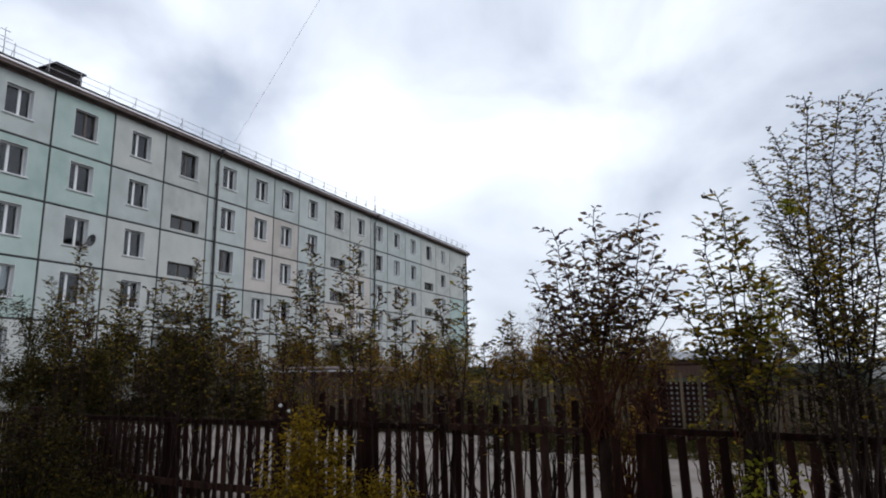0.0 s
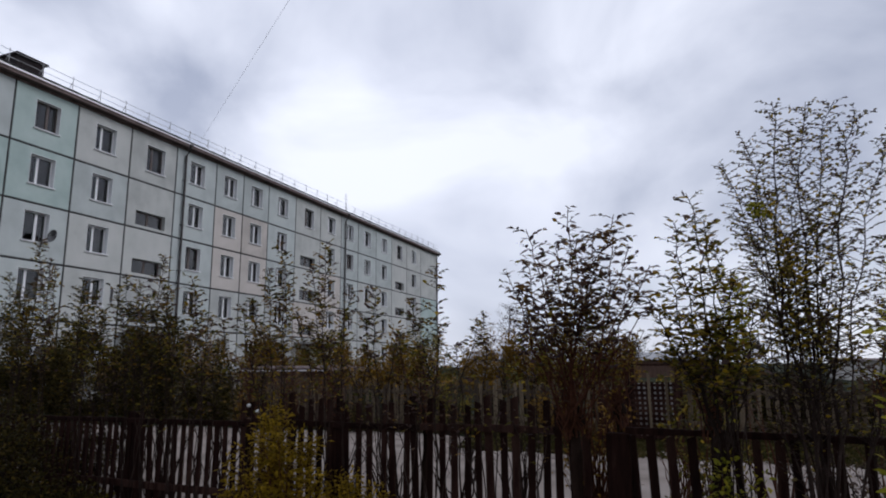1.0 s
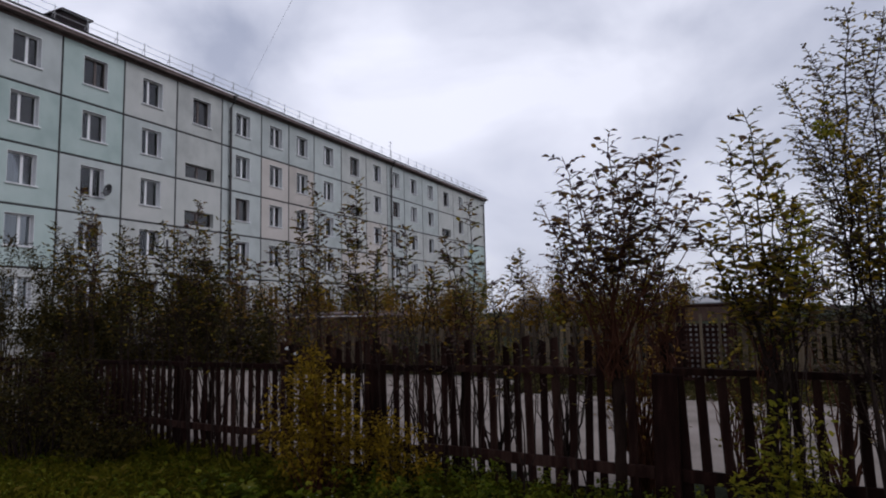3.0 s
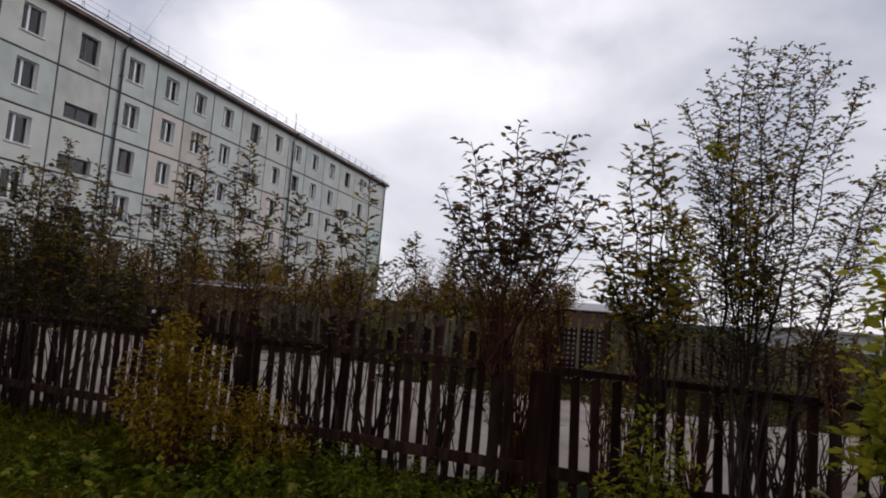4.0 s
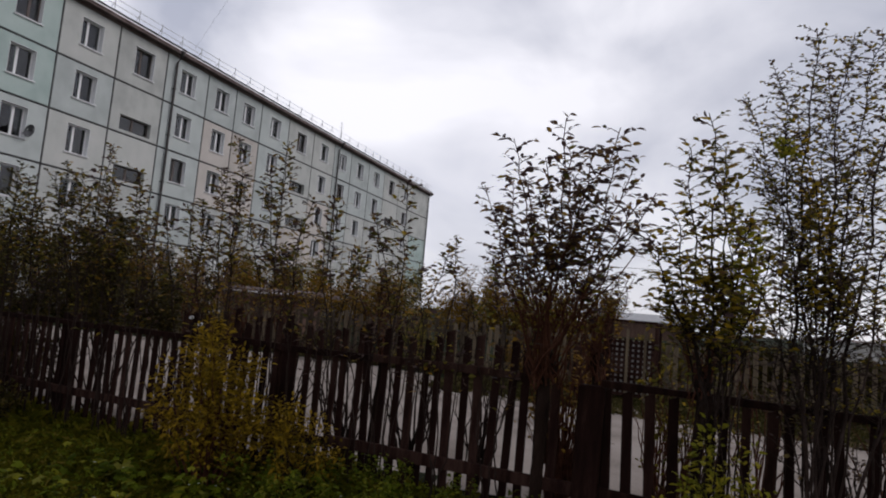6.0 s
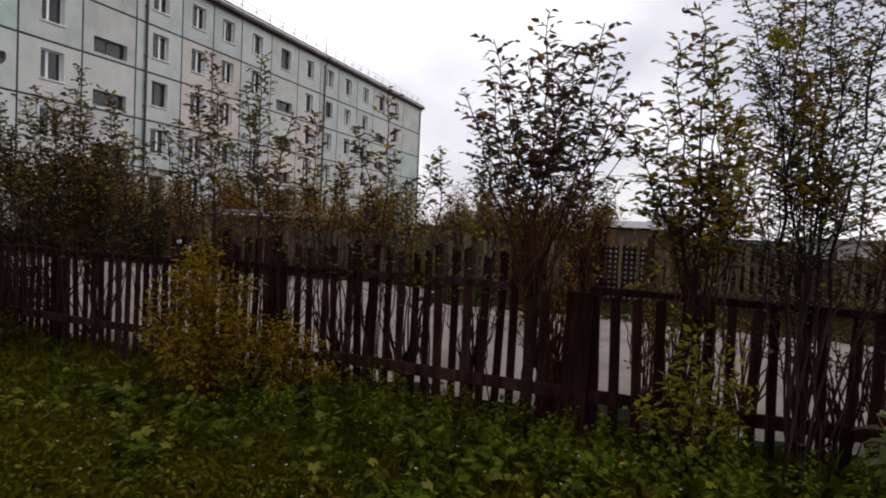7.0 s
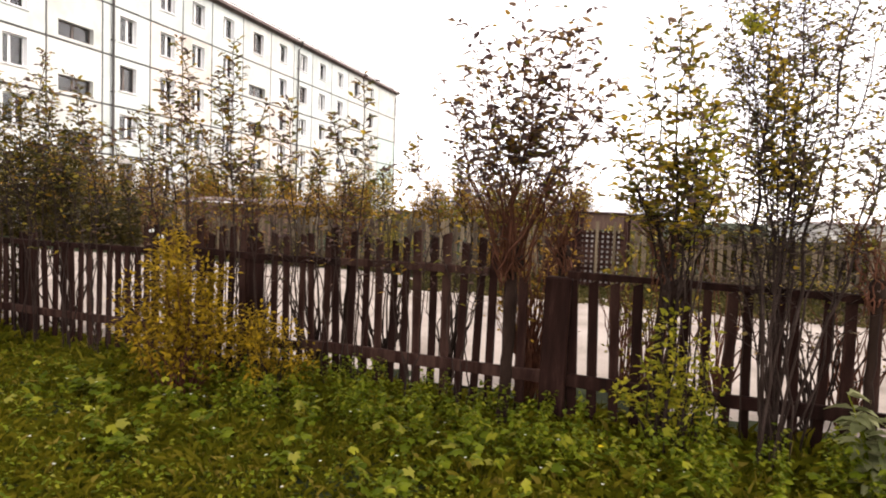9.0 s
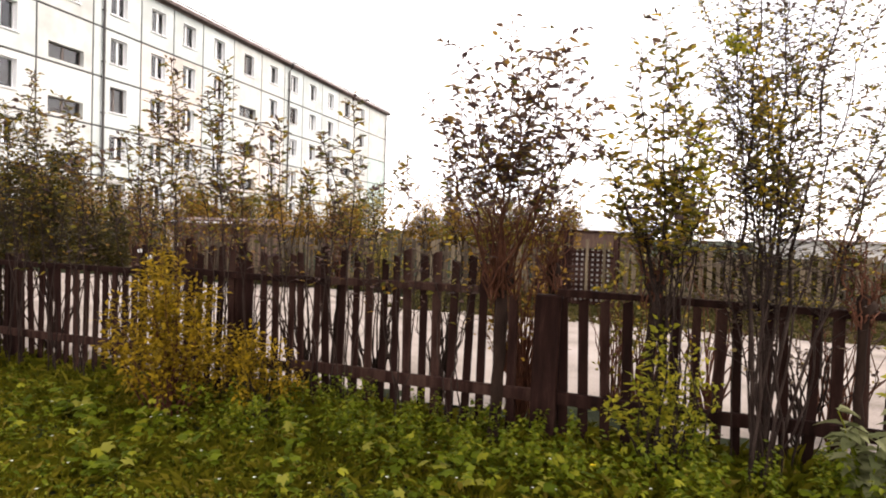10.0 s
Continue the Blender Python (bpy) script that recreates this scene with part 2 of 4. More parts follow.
def box(bm, x0, y0, z0, x1, y1, z1, bevel=0.0):
    before = set(bm.verts)
    r = bmesh.ops.create_cube(bm, size=1.0, matrix=Matrix.Translation(((x0 + x1) / 2, (y0 + y1) / 2, (z0 + z1) / 2)) @ Matrix.Diagonal((abs(x1 - x0), abs(y1 - y0), abs(z1 - z0), 1)))
    if bevel:
        edges = {e for v in r["verts"] for e in v.link_edges}
        bmesh.ops.bevel(bm, geom=list(edges), offset=bevel, segments=1, affect="EDGES")
    return [v for v in bm.verts if v not in before]


def mesh_of(name, bm, mat):
    me = bpy.data.meshes.new(name)
    bm.to_mesh(me)
    bm.free()
    me.materials.append(mat)
    return me


def arrays_mesh(name, verts, tris, mat, smooth=False):
    me = bpy.data.meshes.new(name)
    verts = np.asarray(verts, dtype=np.float32)
    tris = np.asarray(tris, dtype=np.int32)
    me.vertices.add(len(verts))
    me.vertices.foreach_set("co", verts.ravel())
    k = tris.shape[1]
    me.loops.add(tris.size)
    me.loops.foreach_set("vertex_index", tris.ravel())
    me.polygons.add(len(tris))
    me.polygons.foreach_set("loop_start", np.arange(0, tris.size, k, dtype=np.int32))
    me.polygons.foreach_set("use_smooth", np.full(len(tris), smooth))
    me.update(calc_edges=True)
    me.validate()
    me.materials.append(mat)
    return me


def link(name, me, parent=None, m=None, label=""):
    ob = new(name, me)
    if parent:
        ob.parent = parent
    if m is not None:
        ob.matrix_basis = m
    if label:
        ob["label"] = label
    return ob


def part(name, bm, mat, parent, label="", m=None):
    return link(name, mesh_of(name, bm, mat), parent, m, label)


def thing(name, m, label, category, group="", kind=""):
    ob = new(name)
    ob.empty_display_size = 0.2
    ob.matrix_basis = m
    return tagged(ob, label, category, group, kind)


def unit(v):
    return v / np.maximum(np.linalg.norm(v, axis=-1, keepdims=True), 1e-9)


def blade_arrays(p, d, length, width, droop=0.15):
    """Pointed oval blades of six points, folded along the midrib and curling down."""
    n = len(p)
    d = unit(d)
    r = unit(np.cross(d, RNG.normal(size=(n, 3)) * 0.5 + np.array([0, 0, 1.0])))
    up = np.cross(r, d)
    length = np.asarray(length).reshape(-1, 1) * np.ones((n, 1))
    width = np.asarray(width).reshape(-1, 1) * np.ones((n, 1))
    low = np.array([0, 0, 1.0]) * droop
    pts = [p]
    for f, side, w in ((0.28, 1, 0.86), (0.64, 1, 0.78), (1.0, 0, 0), (0.64, -1, 0.78), (0.28, -1, 0.86)):
        pts.append(p + d * length * f - low * length * f * f + side * r * width * 0.5 * w + up * width * 0.16 * abs(side) * RNG.uniform(0.3, 1.3, (n, 1)))
    v = np.stack(pts, 1).reshape(-1, 3)
    i = np.arange(n)[:, None] * 6
    t = np.concatenate([i + a for a in ([0, 1, 5], [1, 2, 4], [1, 4, 5], [2, 3, 4])], 0)
    return v, t


def leaf_arrays(p, d, length, width, droop=0.15):
    """Blades of four points, folded along the midrib: base p, way d, one row each."""
    n = len(p)
    d = unit(d)
    r = unit(np.cross(d, RNG.normal(size=(n, 3)) * 0.5 + np.array([0, 0, 1.0])))
    up = np.cross(r, d)
    length = np.asarray(length).reshape(-1, 1) * np.ones((n, 1))
    width = np.asarray(width).reshape(-1, 1) * np.ones((n, 1))
    mid = p + d * length * 0.45
    tip = p + d * length - np.array([0, 0, 1.0]) * length * droop
    a = mid + r * width / 2 + up * width * 0.16
    b = mid - r * width / 2 + up * width * 0.16
    v = np.stack([p, a, tip, b], 1).reshape(-1, 3)
    i = np.arange(n)[:, None] * 4
    t = np.concatenate([i + [0, 1, 2], i + [0, 2, 3]], 0)
    return v, t


def lobed_arrays(p, d, length, width, droop=0.3):
    """Broad leaves with five pointed lobes round a stalk end, drooping at the rim."""
    n = len(p)
    d = unit(d)
    r = unit(np.cross(d, RNG.normal(size=(n, 3)) * 0.3 + np.array([0, 0, 1.0])))
    up = np.cross(r, d)
    length = np.asarray(length).reshape(-1, 1)
    width = np.asarray(width).reshape(-1, 1)
    mid = p + d * length * 0.35
    pts = [mid + up * length * 0.04]
    k = 15
    for i in range(k):
        a = math.radians(-155 + 310 * i / (k - 1))
        lobe = 1.0 if i % 3 == 1 else 0.72
        rad = lobe * (0.62 + 0.12 * math.cos(a)) * RNG.uniform(0.88, 1.12, (n, 1))
        pts.append(mid + d * length * rad * math.cos(a) + r * width * 1.2 * rad * math.sin(a) - np.array([0, 0, 1.0]) * length * droop * rad * rad)
    v = np.stack(pts, 1).reshape(-1, 3)
    i = np.arange(n)[:, None] * (k + 1)
    t = np.concatenate([i + [0, j, j + 1] for j in range(1, k)], 0)
    return v, t


def broad_arrays(p, d, length, width, droop=0.3):
    """Broad leaves of seven points, cupped along the midrib, with an uneven edge."""
    n = len(p)
    d = unit(d)
    r = unit(np.cross(d, RNG.normal(size=(n, 3)) * 0.4 + np.array([0, 0, 1.0])))
    up = np.cross(r, d)
    length = np.asarray(length).reshape(-1, 1)
    width = np.asarray(width).reshape(-1, 1)
    low = np.array([0, 0, 1.0])
    pts = [p]
    for f, w in ((0.28, 0.9), (0.66, 0.75)):
        c = p + d * length * f - low * length * droop * f * f
        for side in (1, -1):
            k = w * RNG.uniform(0.8, 1.15, (n, 1))
            pts.append(c + side * r * width * 0.5 * k + up * width * 0.14 * RNG.uniform(0.3, 1.4, (n, 1)))
    pts.append(p + d * length - low * length * droop)
    pts.append(p + d * length * 0.5 - low * length * droop * 0.25)
    v = np.stack(pts, 1).reshape(-1, 3)
    i = np.arange(n)[:, None] * 7
    t = np.concatenate([i + a for a in ([0, 1, 6], [1, 3, 6], [3, 5, 6], [5, 4, 6], [4, 2, 6], [2, 0, 6])], 0)
    return v, t


def tube(path, radii, sides=5):
    """Tapered tube along a path: points and quads."""
    path = np.asarray(path, float)
    d = unit(np.gradient(path, axis=0))
    ref = np.where(np.abs(d[:, 2:3]) > 0.9, np.array([[1.0, 0, 0]]), np.array([[0, 0, 1.0]]))
    r = unit(np.cross(d, ref))
    u = np.cross(r, d)
    a = np.linspace(0, 2 * math.pi, sides, endpoint=False)
    ring = path[:, None, :] + (np.cos(a)[None, :, None] * r[:, None, :] + np.sin(a)[None, :, None] * u[:, None, :]) * np.asarray(radii)[:, None, None]
    n = len(path)
    q = []
    for i in range(n - 1):
        for j in range(sides):
            k = (j + 1) % sides
            q.append((i * sides + j, i * sides + k, (i + 1) * sides + k, (i + 1) * sides + j))
    return ring.reshape(-1, 3), np.array(q)


def gather(items):
    vs, fs, n = [], [], 0
    for v, f in items:
        vs.append(v)
        fs.append(f + n)
        n += len(v)
    return np.concatenate(vs), np.concatenate(fs)


# ---- the near fence's own axes: s along it, off towards the garden ----
FENCE_A = radians(-3.277)
FENCE_M = pose(26.69, -22.187, 0, 0, 0, -3.277)


def along(s, off, z=0.0):
    return Vector((26.69 + s * math.cos(FENCE_A) + off * math.sin(FENCE_A), -22.187 + s * math.sin(FENCE_A) - off * math.cos(FENCE_A), z))


# ---- ground ----
def lumps(x, y):
    return 0.05 * noise.noise(Vector((x * 0.7, y * 0.7, 3.1))) + 0.03 * noise.noise(Vector((x * 2.3, y * 2.3, 9.0)))


def build_ground():
    bm = bmesh.new()
    cs = [-900, -300, -100, -40, -10, 4, 12] + [16 + 0.5 * i for i in range(33)] + [40, 60, 120, 300, 900]
    rs = [-900, -300, -100, -50] + [-34 + 0.5 * i for i in range(25)] + [-20, -16, -12, -4, 20, 60, 140, 400, 900]
    grid = [[bm.verts.new((x, y, (lumps(x, y) if -31 < y < -21.9 and 15 < x < 33 else 0.0))) for x in cs] for y in rs]
    for j in range(len(rs) - 1):
        for i in range(len(cs) - 1):
            bm.faces.new((grid[j][i], grid[j][i + 1], grid[j + 1][i + 1], grid[j + 1][i]))
    for f in bm.faces:
        f.smooth = True
    ob = link("ground", mesh_of("ground", bm, SOIL))
    tagged(ob, "dark garden soil under rough meadow grass", "ground", kind="structure")
    bm = bmesh.new()
    for x0, x1, y0, y1 in ((-20.0, 70.0, -21.6, -15.1),):
        n = 60
        low = [bm.verts.new((x0 + (x1 - x0) * i / n, y0 + 0.25 * noise.noise(Vector((i * 0.7, 0, 0))), 0.012)) for i in range(n + 1)]
        mid = [bm.verts.new((x0 + (x1 - x0) * i / n, (y0 + y1) / 2, 0.06)) for i in range(n + 1)]
        top = [bm.verts.new((x0 + (x1 - x0) * i / n, y1 + 0.9 * noise.noise(Vector((i * 0.6, 5, 0))) + 2.2 * max(0.0, min(1.0, (25.0 - (x0 + (x1 - x0) * i / n)) / 4)), 0.012)) for i in range(n + 1)]
        for i in range(n):
            bm.faces.new((low[i], low[i + 1], mid[i + 1], mid[i]))
            bm.faces.new((mid[i], mid[i + 1], top[i + 1], top[i]))
    ob = link("road", mesh_of("road", bm, GRAVEL))
    tagged(ob, "pale sandy gravel road beyond the fence", "road", kind="structure")


build_ground()

# ---- apartment block: facade in the plane x = 0, facing +x ----
SEAMS = [-29.3, -26.1, -22.9, -19.7, -16.5, -13.3, -10.1, -6.95, -3.73, -0.47, 2.87, 5.53, 8.28, 11.62, 15.1, 18.4, 21.4, 24.9, 28.3, 31.9, 35.6, 40.4]
FLOORS = [1.26, 3.88, 6.50, 9.12, 11.74, 14.62]
STAIRS = {8, 13, 18}
BLANK = {20}
GAP = 0.045


def panel_mesh(w, h, hole, mat):
    """A facade panel from (0, 0, 0) along +y and +z, 0.40 m thick, with an opening."""
    bm = bmesh.new()
    y0, y1, z0, z1 = GAP, w - GAP, GAP, h - GAP
    out = [(y0, z0), (y1, z0), (y1, z1), (y0, z1)]
    vo = [bm.verts.new((-0.02, y, z)) for y, z in out]
    e = 0.02
    vf = [bm.verts.new((0, y, z)) for y, z in ((y0 + e, z0 + e), (y1 - e, z0 + e), (y1 - e, z1 - e), (y0 + e, z1 - e))]
    vb = [bm.verts.new((-0.40, y, z)) for y, z in out]
    for i in range(4):
        j = (i + 1) % 4
        bm.faces.new((vo[i], vo[j], vf[j], vf[i]))
        bm.faces.new((vb[i], vb[j], vo[j], vo[i]))
    if hole:
        hy0, hy1, hz0, hz1 = hole
        hi = [(hy0, hz0), (hy1, hz0), (hy1, hz1), (hy0, hz1)]
        hf = [bm.verts.new((0, y, z)) for y, z in hi]
        hb = [bm.verts.new((-0.40, y, z)) for y, z in hi]
        for i in range(4):
            j = (i + 1) % 4
            bm.faces.new((vf[i], vf[j], hf[j], hf[i]))
            bm.faces.new((hf[i], hf[j], hb[j], hb[i]))
    else:
        bm.faces.new(vf)
    return mesh_of("wall_panel", bm, mat)


def window_meshes(w, h, split, mat):
    """Frame with mullion, two panes and a sill for an opening w by h; origin at its lower left corner."""
    bm = bmesh.new()
    t = 0.065
    for a in ((0, 0, w, t), (0, h - t, w, h), (0, t, t, h - t), (w - t, t, w, h - t)):
        box(bm, -0.16, a[0], a[1], -0.09, a[2], a[3])
    if split:
        box(bm, -0.16, split - 0.06, t, -0.085, split + 0.06, h - t)
    frame_me = mesh_of("window_frame", bm, mat)
    spans = [(t, split - 0.06), (split + 0.06, w - t)] if split else [(t, w - t)]
    panes = []
    for a, b in spans:
        bm = bmesh.new()
        box(bm, -0.13, a, t, -0.12, b, h - t)
        panes.append(mesh_of("pane", bm, GLASS))
    bm = bmesh.new()
    box(bm, -0.085, -0.06, -0.045, 0.23, w + 0.06, 0.012)
    sill = mesh_of("window_sill", bm, FASCIA)
    curtains = []
    for a, b in spans:
        bm = bmesh.new()
        n = 14
        vs = []
        for i in range(n + 1):
            y = a - 0.04 + (b - a + 0.08) * i / n
            x = -0.19 + 0.008 * math.sin(i * 2.1)
            vs.append((bm.verts.new((x, y, 0.03)), bm.verts.new((x, y, h - 0.03))))
        for i in range(n):
            bm.faces.new((vs[i][0], vs[i + 1][0], vs[i + 1][1], vs[i][1]))
        bmesh.ops.solidify(bm, geom=bm.faces[:], thickness=0.004)
        curtains.append(mesh_of("curtain", bm, CURTAIN))
    bm = bmesh.new()
    r = 0.014
    for a in ((0.001, 0.001, r, h - 0.001), (w - r, 0.001, w - 0.001, h - 0.001), (r, h - r, w - r, h - 0.001)):
        box(bm, -0.085, a[0], a[1], 0.153, a[2], a[3])
    reveal = mesh_of("reveal", bm, FRAME_WHITE)
    return frame_me, panes, sill, curtains, reveal


def build_block():
    rnd = random.Random(4)
    house = thing("apartment_building", Matrix.Identity(4), "long five-storey panel block painted white, mint and peach", "apartment building")
    y_a, y_b, z_top = SEAMS[0], SEAMS[-1], FLOORS[-1]
    bm = bmesh.new()
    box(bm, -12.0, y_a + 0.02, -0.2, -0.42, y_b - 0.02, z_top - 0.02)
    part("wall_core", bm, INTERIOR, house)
    bm = bmesh.new()
    for y in SEAMS[1:-1]:
        box(bm, -0.415, y - 0.06, FLOORS[0], -0.03, y + 0.06, z_top)
    for z in FLOORS[1:-1]:
        box(bm, -0.415, y_a + 0.1, z - 0.06, -0.032, y_b - 0.1, z + 0.06)
    part("joint_filling", bm, JOINT, house, "dark mastic in the panel joints")
    bm = bmesh.new()
    box(bm, -12.0, y_a, -0.4, -0.06, y_b, FLOORS[0] - 0.01)
    part("plinth", bm, CONCRETE, house, "grey concrete plinth")
    for y in (y_a - 0.22, y_b - 0.02):
        bm = bmesh.new()
        box(bm, -12.0, y, FLOORS[0], 0.0, y + 0.24, z_top)
        part("end_wall", bm, PANEL_WHITE, house)
    bm = bmesh.new()
    box(bm, -12.2, y_a, FLOORS[0], -12.0, y_b, z_top)
    part("back_wall", bm, PANEL_WHITE, house)
    panels, windows = {}, {}
    mint = {(5, 3), (5, 2), (5, 1), (6, 4), (6, 3), (4, 3), (4, 2), (20, 2), (20, 1)}
    pale = {(15, 3), (16, 3), (15, 2), (9, 2), (9, 1), (12, 2), (12, 3), (6, 2), (9, 4), (9, 3), (10, 4), (11, 4), (12, 4), (15, 4), (16, 4), (17, 3), (6, 1), (7, 3), (17, 4), (5, 4)}
    peach = {(10, 3), (10, 2), (11, 3), (14, 1), (13, 1), (11, 2), (14, 2)}
    for i in range(len(SEAMS) - 1):
        w = SEAMS[i + 1] - SEAMS[i]
        for k in range(5):
            h = FLOORS[k + 1] - FLOORS[k]
            mat = PANEL_MINT if (i, k) in mint else PANEL_PALE if (i, k) in pale else PANEL_PEACH if (i, k) in peach else PANEL_WHITE
            if i in STAIRS and k == 4:
                kind, size, y0, z0, split, fm = "stair", (1.3, 1.5), w / 2 - 0.55, 0.70, 0.55, FRAME_WOOD
            elif i in STAIRS:
                kind, size, y0, z0, split, fm = "slot", (2.05, 0.78), w / 2 - 1.0, 0.20, 1.0, FRAME_WOOD
            elif i in BLANK:
                kind, size = "", (0, 0)
            else:
                white = rnd.random() < 0.9
                kind, size, y0, z0, split, fm = ("white" if white else "wood"), (1.22, 1.38), w / 2 - 0.56, 0.88, (0.72 if rnd.random() < 0.6 else 0.5), (FRAME_WHITE if white else FRAME_WOOD)
            key = (round(w, 2), k == 4, kind, mat.name)
            if key not in panels:
                panels[key] = panel_mesh(w, h, (y0, y0 + size[0], z0, z0 + size[1]) if kind else None, mat)
            link("wall_panel", panels[key], house, pose(0, SEAMS[i], FLOORS[k]))
            if not kind:
                continue
            wk = (kind, split)
            if wk not in windows:
                windows[wk] = window_meshes(*size, split, fm)
            fr, panes, sill, curtain, reveal = windows[wk]
            win = link("window", fr, house, pose(-0.15, SEAMS[i] + y0, FLOORS[k] + z0))
            for pm in panes:
                link("pane", pm, win)
            if kind != "slot":
                link("window_sill", sill, win)
                link("reveal", reveal, win)
                if kind != "stair":
                    for cm in curtain:
                        if rnd.random() < 0.6:
                            link("curtain", cm, win)
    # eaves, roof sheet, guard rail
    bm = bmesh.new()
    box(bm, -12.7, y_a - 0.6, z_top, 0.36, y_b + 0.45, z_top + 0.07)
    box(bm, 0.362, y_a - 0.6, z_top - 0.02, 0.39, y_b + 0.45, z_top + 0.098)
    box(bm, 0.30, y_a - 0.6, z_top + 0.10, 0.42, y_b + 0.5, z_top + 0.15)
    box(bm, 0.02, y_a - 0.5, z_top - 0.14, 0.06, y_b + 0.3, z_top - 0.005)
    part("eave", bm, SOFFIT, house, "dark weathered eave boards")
    # upright strip stands in for the roof sheet's edge mirroring the sky
    bm = bmesh.new()
    box(bm, 0.30, y_a - 0.6, z_top + 0.152, 0.34, y_b + 0.45, z_top + 0.27)
    part("fascia", bm, ROOF_GLINT, house, "pale metal roof edge strip with the sky's reflection in its colour")
    bm = bmesh.new()
    n = 130
    pts = []
    for i in range(n + 1):
        y = y_a - 0.55 + (y_b - y_a + 1.05) * i / n
        dz = 0.02 * (i % 2)
        pts.append([bm.verts.new((x, y, z + dz)) for x, z in ((0.29, z_top + 0.38), (-6.0, z_top + 0.95), (-12.7, z_top + 0.13))])
    for i in range(n):
        for j in range(2):
            bm.faces.new((pts[i][j], pts[i + 1][j], pts[i + 1][j + 1], pts[i][j + 1]))
    part("roof", bm, ROOF_METAL, house, "corrugated grey roof sheets")
    rail = thing("roof_guard_rail", pose(0, 0, z_top), "thin grey metal guard rail along the roof edge", "railing")
    bm = bmesh.new()
    bmesh.ops.create_cone(bm, cap_ends=True, segments=6, radius1=0.018, radius2=0.018, depth=0.72, matrix=pose(0, 0, 0.46))
    bmesh.ops.create_cone(bm, cap_ends=True, segments=6, radius1=0.014, radius2=0.014, depth=0.6, matrix=pose(-0.2, 0, 0.32, 0, 40, 0))
    post_me = mesh_of("post", bm, ROOF_METAL)
    y = y_a
    while y < y_b:
        link("post", post_me, rail, pose(0.24, y, 0.26))
        y += 1.55
    for z in (0.66, 0.98):
        bm = bmesh.new()
        bmesh.ops.create_cone(bm, cap_ends=True, segments=6, radius1=0.014, radius2=0.014, depth=y_b - y_a, matrix=pose(0.24, (y_a + y_b) / 2, z, 90))
        part("rail", bm, ROOF_METAL, rail)
    # drainpipes
    for y in (0.12, 18.93, 40.2):
        pipe = thing("drainpipe", pose(0.12, y, 0), "dark metal drainpipe down the block's facade", "drainpipe", "drainpipes")
        v, q = tube([(0.30, 0, z_top + 0.02), (0.26, 0, z_top - 0.18), (0.0, 0, z_top - 0.5), (0, 0, 8), (0, 0, 1.0)], [0.065] * 5, 8)
        link("tube", arrays_mesh("tube", v, q, PIPE), pipe)
        bm = bmesh.new()
        bmesh.ops.create_cone(bm, cap_ends=True, segments=10, radius1=0.07, radius2=0.15, depth=0.25, matrix=pose(0.30, 0, z_top + 0.02))
        part("hopper", bm, PIPE, pipe)
        for z in (4.5, 7.2, 9.9, 12.6):
            bm = bmesh.new()
            box(bm, -0.12, -0.085, z, 0.075, 0.085, z + 0.05)
            part("bracket", bm, PIPE, pipe)
    dish = thing("satellite_dish", pose(0.03, -8.0, 7.6), "small grey satellite dish beside a window", "satellite dish")
    bm = bmesh.new()
    bmesh.ops.create_cone(bm, cap_ends=False, segments=16, radius1=0.30, radius2=0.06, depth=0.09, matrix=pose(0.34, 0, 0.12, 0, -70, 20))
    bmesh.ops.solidify(bm, geom=bm.faces[:], thickness=0.012)
    part("reflector", bm, METAL_DARK, dish)
    bm = bmesh.new()
    box(bm, -0.03, -0.02, -0.02, 0.30, 0.02, 0.02)
    box(bm, 0.26, -0.015, -0.02, 0.29, 0.015, 0.14)
    part("bracket", bm, METAL_DARK, dish)
    bm = bmesh.new()
    box(bm, 0.30, -0.012, 0.10, 0.62, 0.012, 0.125)
    box(bm, 0.58, -0.03, 0.10, 0.65, 0.03, 0.18)
    part("receiver_arm", bm, METAL_DARK, dish)
    vent = thing("wall_vent", pose(0.0, -4.2, 5.0), "narrow dark vent slit in the facade panel", "vent")
    bm = bmesh.new()
    box(bm, 0.003, -0.07, 0, 0.03, 0.07, 0.75, 0.005)
    part("frame", bm, METAL_DARK, vent)
    for q in range(7):
        bm = bmesh.new()
        box(bm, 0.031, -0.05, 0.06 + q * 0.095, 0.042, 0.05, 0.10 + q * 0.095)
        part("slat", bm, ROOF_BOX, vent)
    # entrance canopies under the staircase windows
    for i in STAIRS:
        yc = (SEAMS[i] + SEAMS[i + 1]) / 2
        porch = thing("entrance_porch", pose(0, yc, 0), "concrete entrance canopy on posts with a dark door", "porch", "entrance porches")
        bm = bmesh.new()
        box(bm, 0.01, -1.5, 3.34, 2.3, 1.5, 3.52, 0.02)
        part("canopy", bm, CONCRETE, porch)
        for y in (-1.35, 1.35):
            bm = bmesh.new()
            box(bm, 2.0, y - 0.06, 0, 2.12, y + 0.06, 3.335)
            part("post", bm, PIPE, porch)
        bm = bmesh.new()
        box(bm, 0.01, -0.55, 0.95, 0.07, 0.55, 3.0, 0.01)
        part("door", bm, ROOF_BOX, porch, "dark steel entrance door")
        bm = bmesh.new()
        for q in range(5):
            box(bm, 0.08 + 0.3 * q, -1.2, 0, 0.08 + 0.3 * (q + 1) - 0.004, 1.2, 0.9 - 0.18 * q)
        part("steps", bm, CONCRETE, porch)
    # roof hatch and aerials
    hatch = thing("roof_hatch", pose(-1.9, -8.9, z_top + 0.35), "dark brown boxy roof hatch above the eave", "roof hatch")
    bm = bmesh.new()
    box(bm, -1.0, -0.68, -0.3, 0.9, 0.68, 1.22, 0.03)
